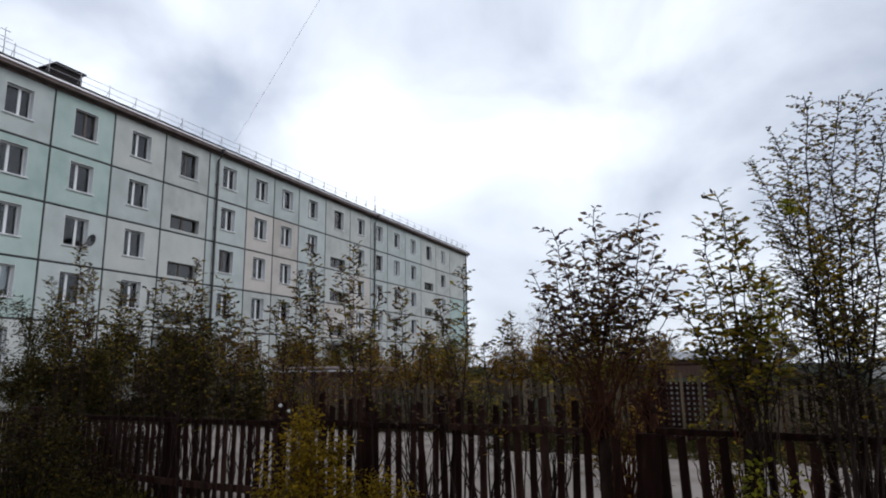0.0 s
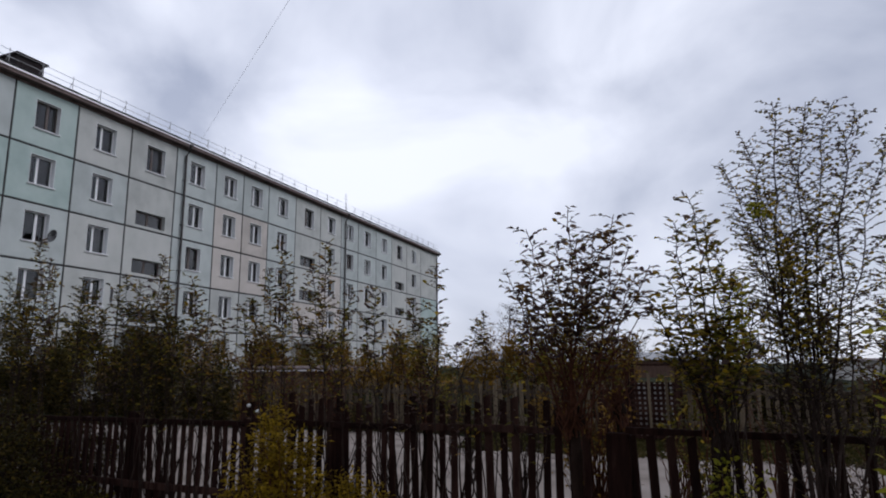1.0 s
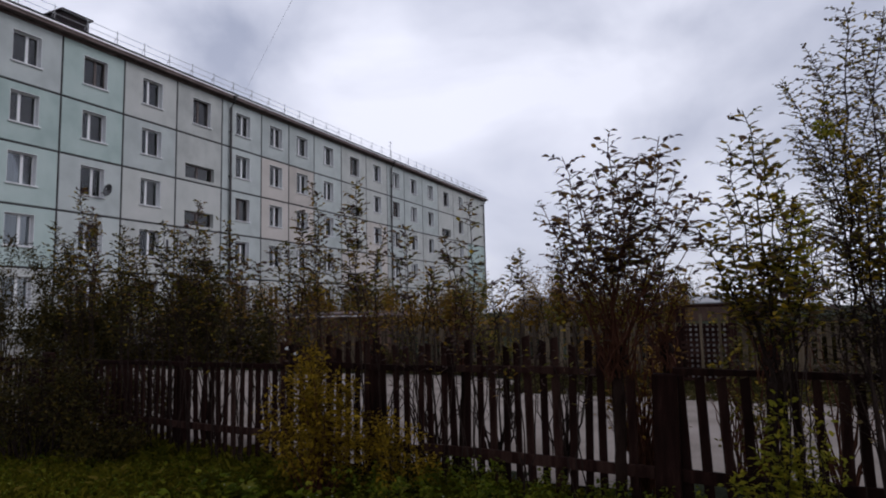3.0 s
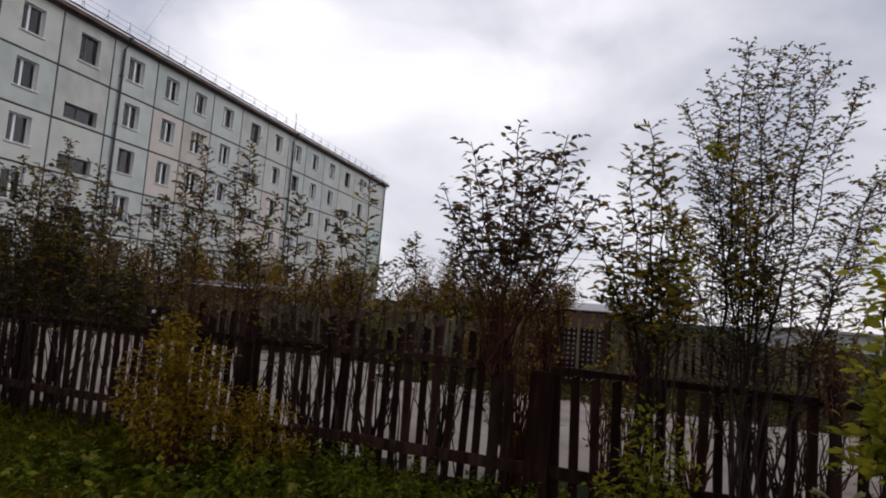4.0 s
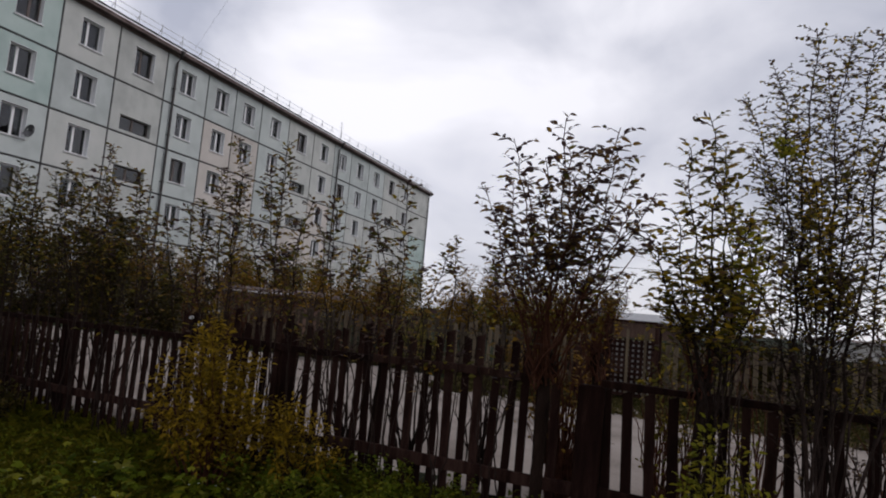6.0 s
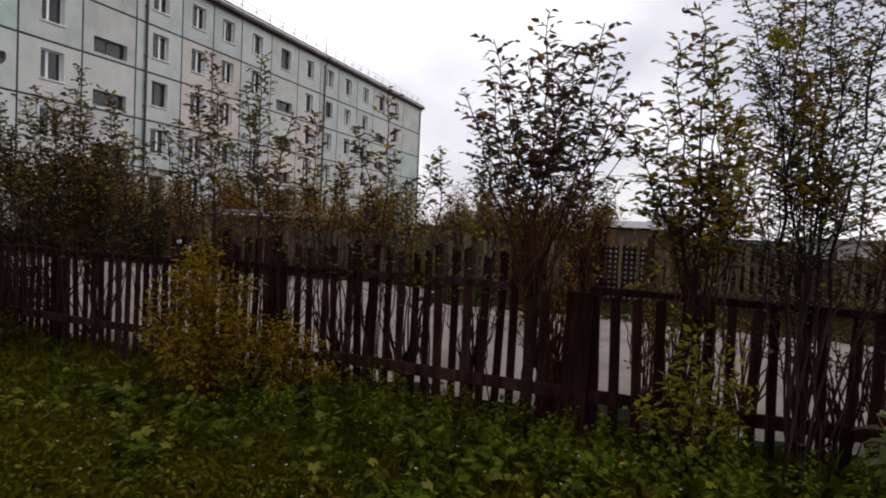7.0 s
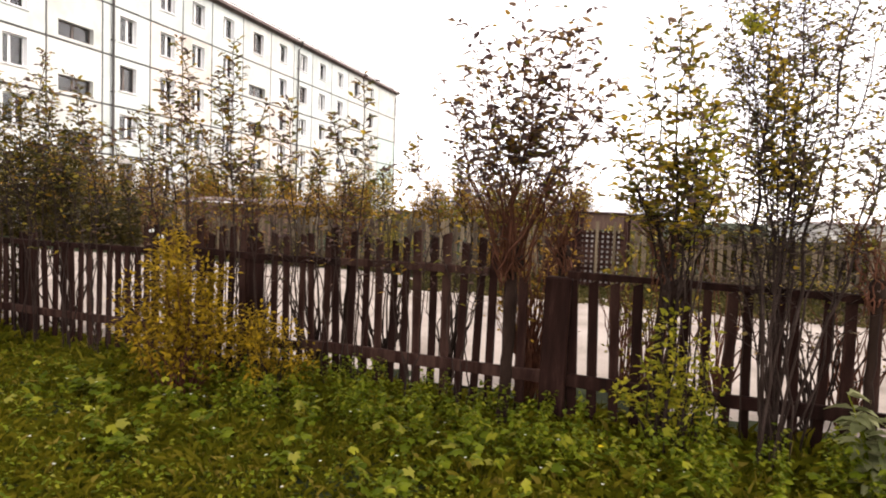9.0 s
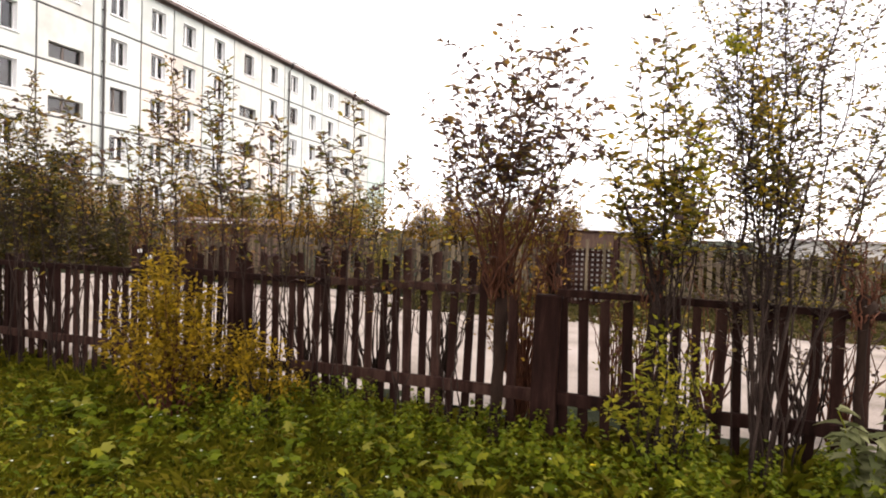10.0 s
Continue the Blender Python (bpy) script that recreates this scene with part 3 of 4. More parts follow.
    part("body", bm, ROOF_BOX, hatch)
    bm = bmesh.new()
    box(bm, -1.15, -0.8, 1.225, 1.05, 0.8, 1.32, 0.02)
    part("lid", bm, ROOF_BOX, hatch)
    bm = bmesh.new()
    box(bm, 0.905, -0.45, 0.1, 0.93, 0.45, 0.95)
    part("door", bm, ROOF_BOX, hatch)
    for x, y, hgt in ((-2.0, 22.5, 2.6), (-2.0, -11.45, 2.3)):
        mast = thing("roof_aerial", pose(x, y, z_top + 0.5), "thin metal aerial mast on the roof", "aerial", "roof aerials")
        bm = bmesh.new()
        bmesh.ops.create_cone(bm, cap_ends=True, segments=6, radius1=0.03, radius2=0.015, depth=hgt, matrix=pose(0, 0, hgt / 2))
        part("mast", bm, METAL_DARK, mast)
        for z, wd in ((hgt - 0.15, 0.5), (hgt - 0.5, 0.7)):
            bm = bmesh.new()
            box(bm, -0.01, -wd / 2, z, 0.01, wd / 2, z + 0.02)
            part("crossbar", bm, METAL_DARK, mast)


build_block()


# ---- far and middle distance ----
def low_house(x0, x1, y0, y1, wall_h, roof_h, wall, label, glazed=True, cover=None):
    """A low building with an overhanging pitched roof, its ridge along x."""
    ob = thing("low_building", pose((x0 + x1) / 2, (y0 + y1) / 2, 0), label, "building")
    a, b = (x1 - x0) / 2, (y1 - y0) / 2
    bm = bmesh.new()
    box(bm, -a, -b, -0.1, a, b, wall_h)
    part("wall", bm, wall, ob)
    bm = bmesh.new()
    o = 0.4
    sec = [(-b - o, wall_h), (0, wall_h + roof_h), (b + o, wall_h), (b + o, wall_h + 0.12), (0, wall_h + roof_h + 0.14), (-b - o, wall_h + 0.12)]
    e0 = [bm.verts.new((-a - o, y, z)) for y, z in sec]
    e1 = [bm.verts.new((a + o, y, z)) for y, z in sec]
    for i in range(6):
        j = (i + 1) % 6
        bm.faces.new((e0[i], e0[j], e1[j], e1[i]))
    for e in (e0, e1):
        bm.faces.new((e[0], e[1], e[4], e[5]))
        bm.faces.new((e[1], e[2], e[3], e[4]))
    bmesh.ops.recalc_face_normals(bm, faces=bm.faces)
    part("roof", bm, cover or ROOF_METAL, ob)
    if cover:
        bm = bmesh.new()
        box(bm, -a - o, -b - o - 0.03, wall_h + 0.03, a + o, -b - o - 0.004, wall_h + 0.065)
        part("fascia", bm, FASCIA, ob, "pale roof edge board")
    n = max(2, int((x1 - x0) / 3.5)) if glazed else 0
    for i in range(n):
        xc = -a + (i + 0.5) * 2 * a / n
        bm = bmesh.new()
        box(bm, xc - 0.5, -b - 0.03, wall_h * 0.4, xc + 0.5, -b + 0.02, wall_h * 0.82)
        w = part("window", bm, FRAME_WHITE, ob)
        bm = bmesh.new()
        box(bm, xc - 0.42, -b - 0.045, wall_h * 0.44, xc + 0.42, -b - 0.032, wall_h * 0.78)
        part("pane", bm, ROOF_BOX, w)
    return ob


low_house(14.9, 17.0, -11.5, -9.9, 1.52, 0.05, SHED_WALL, "long low shed with a pale roof edge behind the bushes", False, SOFFIT)
low_house(40.0, 68.0, 38.0, 46.0, 1.62, 0.14, FAR_WALL, "long pale single-storey building with a dark flat roof", False, SOFFIT)
low_house(18.0, 30.0, 52.0, 60.0, 2.0, 0.9, SHED_WALL, "far brown house with a grey pitched roof", False)
low_house(-4.0, 9.0, 62.0, 70.0, 2.4, 1.3, FAR_WALL, "far pale house with a pitched roof")


def utility_pole(x, y, h):
    ob = thing("utility_pole", pose(x, y, 0), "dark wooden utility pole with a crossarm", "utility pole", "utility poles")
    bm = bmesh.new()
    bmesh.ops.create_cone(bm, cap_ends=True, segments=10, radius1=0.11, radius2=0.07, depth=h, matrix=pose(0, 0, h / 2))
    part("pole", bm, FENCE_WOOD, ob)
    bm = bmesh.new()
    box(bm, -0.9, -0.06, h - 0.75, 0.9, 0.06, h - 0.63, 0.01)
    part("crossarm", bm, FENCE_WOOD, ob)
    for dx in (-0.8, -0.3, 0.3, 0.8):
        bm = bmesh.new()
        bmesh.ops.create_cone(bm, cap_ends=True, segments=8, radius1=0.05, radius2=0.03, depth=0.16, matrix=pose(dx, 0, h - 0.545))
        part("insulator", bm, FASCIA, ob)


utility_pole(49.5, 30.0, 7.6)


def cable(name, a, b, sag, r, label):
    a, b = np.array(a), np.array(b)
    t = np.linspace(0, 1, 30)[:, None]
    p = a + (b - a) * t - np.array([0, 0, 1.0]) * sag * 4 * t * (1 - t)
    v, q = tube(p, [r] * 30, 4)
    tagged(link(name, arrays_mesh(name, v, q, METAL_DARK)), label, "cable")


cable("overhead_cable", (-4.0, 5.6, 17.6), (14.2, -9.6, 15.5), 0.0, 0.006, "thin overhead cable running to the block's roof")
cable("power_line", (49.0, 30.0, 7.2), (10.0, 34.0, 7.4), 0.7, 0.02, "dark power line between utility poles")


# ---- fences ----
def picket_mesh(w, h, t, mat, seed):
    rnd = random.Random(seed)
    bm = bmesh.new()
    box(bm, -w / 2, -t / 2, 0, w / 2, t / 2, h, 0.004)
    for v in bm.verts:
        k = v.co.z / h
        v.co.x += 0.008 * math.sin(k * 3 + seed) + rnd.uniform(-0.0015, 0.0015)
        v.co.y += 0.006 * math.sin(k * 2.2 + seed * 2)
        if v.co.z > h - 0.05:
            v.co.z += 0.35 * v.co.x * (1 if seed % 2 else -1)
    return mesh_of("picket", bm, mat)


def rail_mesh(length, h, t, mat, seed):
    n = max(4, int(length / 0.25))
    bm = bmesh.new()
    rings = []
    for i in range(n + 1):
        x = length * i / n
        dz = 0.012 * noise.noise(Vector((x * 1.3, seed * 3.7, 0)))
        dh = 0.006 * noise.noise(Vector((x * 3.0, seed, 5)))
        rings.append([bm.verts.new((x, y, z)) for y, z in ((-t / 2, dz - dh), (t / 2, dz - dh), (t / 2, dz + h - 0.008), (t / 2 - 0.008, dz + h + dh), (-t / 2 + 0.008, dz + h + dh), (-t / 2, dz + h - 0.008))])
    for i in range(n):
        for j in range(6):
            k = (j + 1) % 6
            bm.faces.new((rings[i][j], rings[i][k], rings[i + 1][k], rings[i + 1][j]))
    bm.faces.new(rings[0])
    bm.faces.new(rings[-1][::-1])
    return mesh_of("rail", bm, mat)


def build_near_fence():
    rnd = random.Random(11)
    fence = thing("picket_fence", FENCE_M, "dark weathered wooden picket fence along the garden edge", "fence")
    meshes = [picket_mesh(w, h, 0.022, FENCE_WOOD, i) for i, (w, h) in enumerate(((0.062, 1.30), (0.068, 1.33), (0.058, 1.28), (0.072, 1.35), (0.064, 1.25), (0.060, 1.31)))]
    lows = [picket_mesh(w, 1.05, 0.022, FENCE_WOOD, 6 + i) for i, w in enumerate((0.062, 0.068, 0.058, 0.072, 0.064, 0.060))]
    s = -10.5
    while s < 5.4:
        if -0.28 < s < 0.03:
            s = 0.045
        tall = -4.1 < s < -0.5
        link("picket", (meshes if tall else lows)[rnd.randrange(6)], fence, pose(s, rnd.uniform(-0.004, 0.004), 0.03 + rnd.uniform(-0.02, 0.03) * tall, rnd.uniform(-0.6, 0.6), rnd.uniform(-1.6, 1.6), rnd.uniform(-4, 4)))
        s += rnd.uniform(0.112, 0.134) if s < 0 else rnd.uniform(0.136, 0.152)
    # rails stand on the garden side of the pickets
    for i, (a, b, z0, z1, h) in enumerate(((-10.5, -4.0, 1.03, 1.04, 0.055), (-3.99, -1.9, 1.075, 1.06, 0.055), (-1.89, -0.62, 1.065, 1.07, 0.06), (-0.02, 2.3, 1.095, 1.07, 0.052), (2.31, 5.4, 1.07, 1.06, 0.055),
                                            (-10.5, -4.3, 0.33, 0.32, 0.075), (-4.29, -2.3, 0.31, 0.30, 0.08), (-2.29, -0.19, 0.315, 0.305, 0.09), (0.0, 2.2, 0.305, 0.295, 0.092), (2.21, 5.4, 0.295, 0.29, 0.09))):
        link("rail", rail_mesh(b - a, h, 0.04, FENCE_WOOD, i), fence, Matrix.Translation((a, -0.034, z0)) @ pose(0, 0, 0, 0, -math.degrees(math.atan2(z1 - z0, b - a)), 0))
    for s, w, h in ((-0.095, 0.185, 1.10), (-2.87, 0.17, 1.16), (2.75, 0.16, 1.12), (-5.75, 0.17, 1.16), (-8.6, 0.17, 1.16)):
        bm = bmesh.new()
        box(bm, -w / 2, -0.055, -0.15, w / 2, 0.055, h, 0.012)
        for v in bm.verts:
            v.co.x += 0.01 * noise.noise(v.co * 3)
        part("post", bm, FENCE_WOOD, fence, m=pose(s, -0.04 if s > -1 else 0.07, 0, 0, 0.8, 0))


build_near_fence()


def build_far_fence():
    rnd = random.Random(21)
    fence = thing("picket_fence", pose(26.69, -12.3, 0, 0, 0, -2.0), "bleached wooden picket fence across the gravel road", "fence")
    meshes = [picket_mesh(w, h, 0.022, FAR_FENCE_WOOD, i + 20) for i, (w, h) in enumerate(((0.09, 1.22), (0.10, 1.30), (0.08, 1.16), (0.11, 1.26)))]
    s = -15.0
    while s < 13.0:
        link("picket", meshes[rnd.randrange(4)], fence, pose(s, 0, rnd.uniform(-0.03, 0.05), 0, rnd.uniform(-2, 2), 0))
        s += rnd.uniform(0.15, 0.19)
    for a in range(-15, 13, 4):
        for z in (0.3, 0.95):
            link("rail", rail_mesh(3.99, 0.09, 0.04, FAR_FENCE_WOOD, a + 30), fence, pose(a, 0.034, z))
        bm = bmesh.new()
        box(bm, a - 0.06, 0.06, -0.1, a + 0.06, 0.16, 1.15, 0.01)
        part("post", bm, FAR_FENCE_WOOD, fence)


build_far_fence()


def build_lattice_shelter():
    ob = thing("lattice_arbour", pose(26.42, -13.1, 0, 0, 0, -4), "small dark wooden lattice arbour with an added pale backing panel", "arbour")
    for x in (-0.5, 0.5):
        for y in (-0.35, 0.35):
            bm = bmesh.new()
            box(bm, x - 0.04, y - 0.04, -0.05, x + 0.04, y + 0.04, 1.60)
            part("post", bm, FENCE_WOOD, ob)
    bm = bmesh.new()
    box(bm, -0.5, -0.40, 1.604, 0.5, -0.31, 1.65, 0.008)
    part("top_beam", bm, FENCE_WOOD, ob)
    # added pale panel, no part of the arbour: stands in for bright background in the holes
    bm = bmesh.new()
    box(bm, -0.46, 0.30, 0.1, 0.46, 0.33, 1.22)
    part("bright_backing", bm, CONCRETE, ob, "added pale panel standing in for the bright background behind the lattice")
    for i in range(6):
        bm = bmesh.new()
        box(bm, -1.16 + i * 0.104, -0.362, 0.05, -1.06 + i * 0.104, -0.34, 1.1 + 0.02 * (i % 2))
        part("side_board", bm, FENCE_WOOD, ob)
    for x in (-0.06, 0.29):
        bm = bmesh.new()
        box(bm, x - 0.028, -0.42, 0.05, x + 0.028, -0.395, 1.46)
        part("board", bm, FAR_FENCE_WOOD, ob, "bleached upright board")
    for i in range(9):
        bm = bmesh.new()
        box(bm, -0.46 + i * 0.107, -0.362, 0.1, -0.40 + i * 0.107, -0.34, 1.27)
        part("slat", bm, FENCE_WOOD, ob)
    for i in range(11):
        bm = bmesh.new()
        box(bm, -0.46, -0.385, 0.12 + i * 0.105, 0.46, -0.363, 0.178 + i * 0.105)
        part("slat", bm, FENCE_WOOD, ob)


build_lattice_shelter()


# ---- plants ----
def bend(a, b, n, wob, up=0.25):
    """A path from a to b that rises first and wavers."""
    a, b = np.array(a, float), np.array(b, float)
    t = np.linspace(0, 1, n)[:, None]
    c = a + (b - a) * np.array([0.5 - up, 0.5 - up, 0.5 + up * 0.4])
    p = (1 - t) ** 2 * a + 2 * t * (1 - t) * c + t ** 2 * b
    w = np.cumsum(RNG.normal(size=(n, 3)), 0)
    w -= w[0]
    w -= t * w[-1]
    return p + w * wob


def sapling(label, base, stems, leaf, leaf_len, leaf_wid, fork=None, trunk_r=0.02, start=0.35, twig_gap=0.07, twig_len=0.26, gap=0.024, category="tree", name="sapling", extra=(), spread=0.06, rise=0.25, wob=0.018, bark=None, bare=0.0, head=0.0):
    """stems: tips (s, off, z, thickness). fork: height at which they leave one stout trunk. extra: (leaf material, share).
    gap: space between leaves on a twig. bare: few leaves below this height. head: radius of the knotty top of the trunk."""
    o = np.array(along(base[0], base[1]))
    wood, pos, way = [], [], []
    stump = None
    if fork:
        tp = bend((0, 0, -0.05), (0.03, 0, fork), 10, 0.008, 0.0)
        tr = np.linspace(trunk_r * 1.25, trunk_r * 0.95, 10) * RNG.uniform(0.92, 1.1, 10)
        if head:
            tp = np.concatenate([tp, tp[-1] + np.array([[0, 0, 0.03], [0.01, 0, 0.07], [0, 0.01, 0.11], [0, 0, 0.14]])])
            tr = np.concatenate([tr, np.array([1.0, 1.15, 0.8, 0.2]) * head])
        sv, sq = tube(tp, tr, 11)
        sv = sv + np.array([noise.noise_vector(Vector(q * 22)) for q in sv]) * (0.3 * trunk_r * (1 + 1.2 * (sv[:, 2:] > fork)))
        stump = sv, sq
    for s, off, z, r in stems:
        tip = np.array(along(s, off, z)) - o
        if fork:
            foot = np.array([0.03, 0, fork - RNG.uniform(0.0, 0.12)]) + np.append(RNG.normal(size=2) * max(trunk_r * 0.5, head * 0.7), 0)
        else:
            foot = np.append(RNG.normal(size=2) * spread, -0.03)
        n = 16
        path = bend(foot, tip, n, wob, rise)
        wood.append(tube(path, np.linspace(r, 0.0028, n), 5))
        total = np.linalg.norm(np.diff(path, axis=0), axis=1).sum()
        k = max(3, int(total * (1 - start) / twig_gap))
        turn = RNG.uniform(0, 2 * math.pi)
        for f in np.linspace(start, 0.985, k):
            j = min(int(f * (n - 1)), n - 2)
            g = f * (n - 1) - j
            q = path[j] * (1 - g) + path[j + 1] * g
            turn += 2.4 + RNG.normal() * 0.5
            if noise.noise(Vector(q * 4.5) + Vector((s, 0, 0))) < -0.3 and f < 0.9:
                continue
            axis = unit(path[j + 1] - path[j])
            side = np.array([math.cos(turn), math.sin(turn), RNG.normal() * 0.12])
            d = unit(axis * 0.5 + side)
            ln = twig_len * RNG.uniform(0.35, 1.1) * (1.15 - 0.75 * (f - start) / (1 - start))
            tw = np.stack([q, q + d * ln * 0.5 + np.array([0, 0, 0.05 * ln]), q + d * ln + np.array([0, 0, RNG.normal() * 0.08 * ln])])
            wood.append(tube(tw, [0.0032, 0.0024, 0.0015], 3))
            m = max(3, int(ln / gap))
            u = (np.linspace(0.2, 1.0, m) + RNG.normal(size=m) * 0.03)[:, None]
            across = unit(np.cross(d, np.array([0, 0, 1.0])))
            alt = np.where(np.arange(m) % 2, 1.0, -1.0)[:, None]
            pos.append(tw[0] * (1 - u) ** 2 + 2 * tw[1] * u * (1 - u) + tw[2] * u ** 2)
            way.append(d * 0.75 + across * alt * 0.75 + RNG.normal(size=(m, 3)) * np.array([0.3, 0.3, 0.28]))
    pos, way = np.concatenate(pos), np.concatenate(way)
    keep = (pos[:, 2] > bare + RNG.normal(size=len(pos)) * 0.06) | (RNG.uniform(size=len(pos)) < 0.14)
    pos, way = pos[keep], way[keep]
    ob = thing(name, Matrix.Translation(o), label, category, "saplings along the fence")
    v, q = gather(wood)
    if stump:
        tagged(link("twigwork", arrays_mesh("twigwork", v, q, bark or BARK, True), ob), kind="stuff")
        link("trunk", arrays_mesh("trunk", *stump, TRUNK_BARK, True), ob)
    else:
        link("trunk", arrays_mesh("trunk", v, q, bark or BARK, True), ob)
    pick = RNG.uniform(size=len(pos))
    lo = 0.0
    for mat, share in (*extra, (leaf, 1.0)):
        sel = (pick >= lo) & (pick < lo + share)
        lo += share
        if sel.sum() > 2:
            m = sel.sum()
            v, t = blade_arrays(pos[sel], way[sel], leaf_len * RNG.uniform(0.6, 1.15, m), leaf_wid * RNG.uniform(0.6, 1.15, m))
            link("crown", arrays_mesh("crown", v, t, mat), ob)
    return ob


def bush(label, s, off, w, d, h, leaf, leaf_len, count, twigs=40, name="bush", lean=0.0, z0=0.05, at=None, group="", bark=None, hollow=0.35, foot_w=0.3):
    """A clump of twigs from one foot with leaves gathered round them; uneven outline."""
    o = np.array(at) if at else np.array(along(s, off))
    wood, pos, way = [], [], []
    per = max(3, int(count / twigs))
    for _ in range(twigs):
        a = RNG.uniform(0, 2 * math.pi)
        rr = math.sqrt(RNG.uniform(0, 1))
        top = h * (1.0 - 0.45 * rr ** 2) * RNG.uniform(0.62, 1.08)
        tip = np.array([math.cos(a) * rr * w / 2 + lean, math.sin(a) * rr * d / 2, top])
        foot = np.array([tip[0] * foot_w, tip[1] * foot_w, -0.03])
        path = bend(foot, tip, 8, 0.02 * h)
        wood.append(tube(path, np.linspace(0.004 + 0.004 * h, 0.0016, 8), 4))
        u = RNG.beta(1.6, 0.9, per) * (1 - hollow) + hollow
        u = np.clip(u, 0, 0.999) * 7
        j = u.astype(int)
        g = (u - j)[:, None]
        base = path[j] * (1 - g) + path[np.minimum(j + 1, 7)] * g
        out = RNG.normal(size=(per, 3)) * np.array([1, 1, 0.6])
        pos.append(base + unit(out) * RNG.uniform(0, 0.075 * (w + h) / 2 + 0.02, (per, 1)))
        way.append(out * 0.8 + np.array([0, 0, 0.25]))
    pos, way = np.concatenate(pos), np.concatenate(way)
    keep = pos[:, 2] > z0
    pos, way = pos[keep], way[keep]
    ob = thing(name, Matrix.Translation(o), label, "bush", group)
    v, q = gather(wood)
    tagged(link("twigwork", arrays_mesh("twigwork", v, q, bark or BARK, True), ob), kind="stuff")
    n = len(pos)
    v, t = (blade_arrays if leaf_len < 0.08 else leaf_arrays)(pos, way, leaf_len * RNG.uniform(0.55, 1.2, n), leaf_len * 0.5 * RNG.uniform(0.6, 1.2, n))
    link("crown", arrays_mesh("crown", v, t, leaf), ob)
    return ob


# pollarded willow standing at the fence post
sapling("dark-leaved willow sprouting from a stout cut trunk", (-0.40, 0.32),
        [(0.37, 1.1, 2.3, 0.008), (0.35, 1.0, 2.02, 0.007), (-0.56, 1.1, 2.2, 0.007), (-0.5, 1.0, 1.95, 0.007), (0.17, 1.2, 2.55, 0.008), (-0.61, 1.2, 2.32, 0.008), (-0.53, 1.05, 2.42, 0.008), (-0.45, 1.2, 2.61, 0.009), (-0.35, 1.3, 2.38, 0.008), (-0.26, 1.15, 2.5, 0.009), (-0.14, 1.2, 2.72, 0.011), (-0.05, 1.35, 2.48, 0.008), (0.03, 1.15, 2.56, 0.008), (0.17, 1.2, 2.65, 0.009), (0.25, 1.15, 2.43, 0.008), (0.31, 1.25, 2.23, 0.008), (-0.22, 0.95, 2.24, 0.008), (-0.45, 1.05, 2.11, 0.007), (0.09, 1.0, 2.27, 0.008), (-0.07, 1.25, 2.15, 0.007), (-0.32, 1.15, 2.03, 0.007), (0.21, 1.1, 2.07, 0.007)],
        LEAF_DARK, 0.066, 0.032, fork=1.16, trunk_r=0.036, start=0.42, twig_gap=0.032, twig_len=0.25, gap=0.020, bare=1.85, head=0.07, extra=((LEAF_ORANGE, 0.07), (LEAF_MIXED, 0.08)), name="willow", rise=0.04, bark=TWIG)
# willow with yellowing leaves
sapling("slim willow with green and yellow leaves", (0.66, 0.25),
        [(0.62, 0.85, 2.83, 0.01), (0.53, 0.85, 2.62, 0.008), (0.72, 0.8, 2.63, 0.008), (0.44, 0.85, 2.26, 0.008), (0.3, 0.85, 2.12, 0.008), (0.86, 0.85, 2.26, 0.008), (0.97, 0.75, 2.04, 0.008), (0.67, 0.65, 2.17, 0.008), (0.58, 0.95, 1.99, 0.007), (0.78, 0.75, 1.9, 0.007), (0.4, 0.75, 1.86, 0.007), (0.91, 0.85, 1.73, 0.006)],
        LEAF_DARK, 0.064, 0.031, fork=1.0, trunk_r=0.03, start=0.36, twig_gap=0.027, twig_len=0.27, gap=0.018, bare=1.5, head=0.065, extra=((LEAF_MIXED, 0.52), (LEAF_YELLOW, 0.26)), name="willow", rise=0.06)
sapling("yellow-leaved shoots growing through the willow", (0.8, 0.42), [(0.78, 0.5, 2.36, 0.006), (0.86, 0.52, 2.3, 0.006), (0.93, 0.5, 2.22, 0.006), (0.84, 0.58, 2.1, 0.006), (0.74, 0.55, 2.05, 0.005)], LEAF_LIME, 0.055, 0.03, start=0.55, twig_gap=0.024, twig_len=0.12, gap=0.016, bare=1.68, name="yellow_spray", spread=0.04)
# tall loose tree
sapling("tall slender tree with sparse grey-brown leaves", (1.3, 0.42),
        [(0.72, -0.5, 2.75, 0.007), (0.92, -0.6, 3.0, 0.007), (0.85, -0.4, 2.3, 0.007), (0.85, -0.95, 3.55, 0.0085), (1.07, -0.8, 3.72, 0.0085), (1.34, -0.65, 3.97, 0.016), (1.47, -0.95, 3.8, 0.0085), (1.62, -0.8, 3.97, 0.012), (1.82, -0.65, 3.89, 0.0085), (2.01, -0.95, 3.87, 0.016), (2.22, -0.8, 3.62, 0.0085), (2.55, -0.65, 3.27, 0.012), (2.4, -0.95, 2.85, 0.0085), (1.16, -0.8, 3.22, 0.0085), (2.47, -0.65, 2.67, 0.0085), (1.53, -0.95, 3.22, 0.0085), (1.84, -0.8, 3.1, 0.0085), (1.04, -0.65, 2.85, 0.0085)],
        LEAF_GREY, 0.043, 0.024, start=0.3, twig_gap=0.024, twig_len=0.34, gap=0.019, bare=1.65, extra=((LEAF_MIXED, 0.36), (LEAF_YELLOW, 0.07)), name="tall_tree", spread=0.07, wob=0.03)

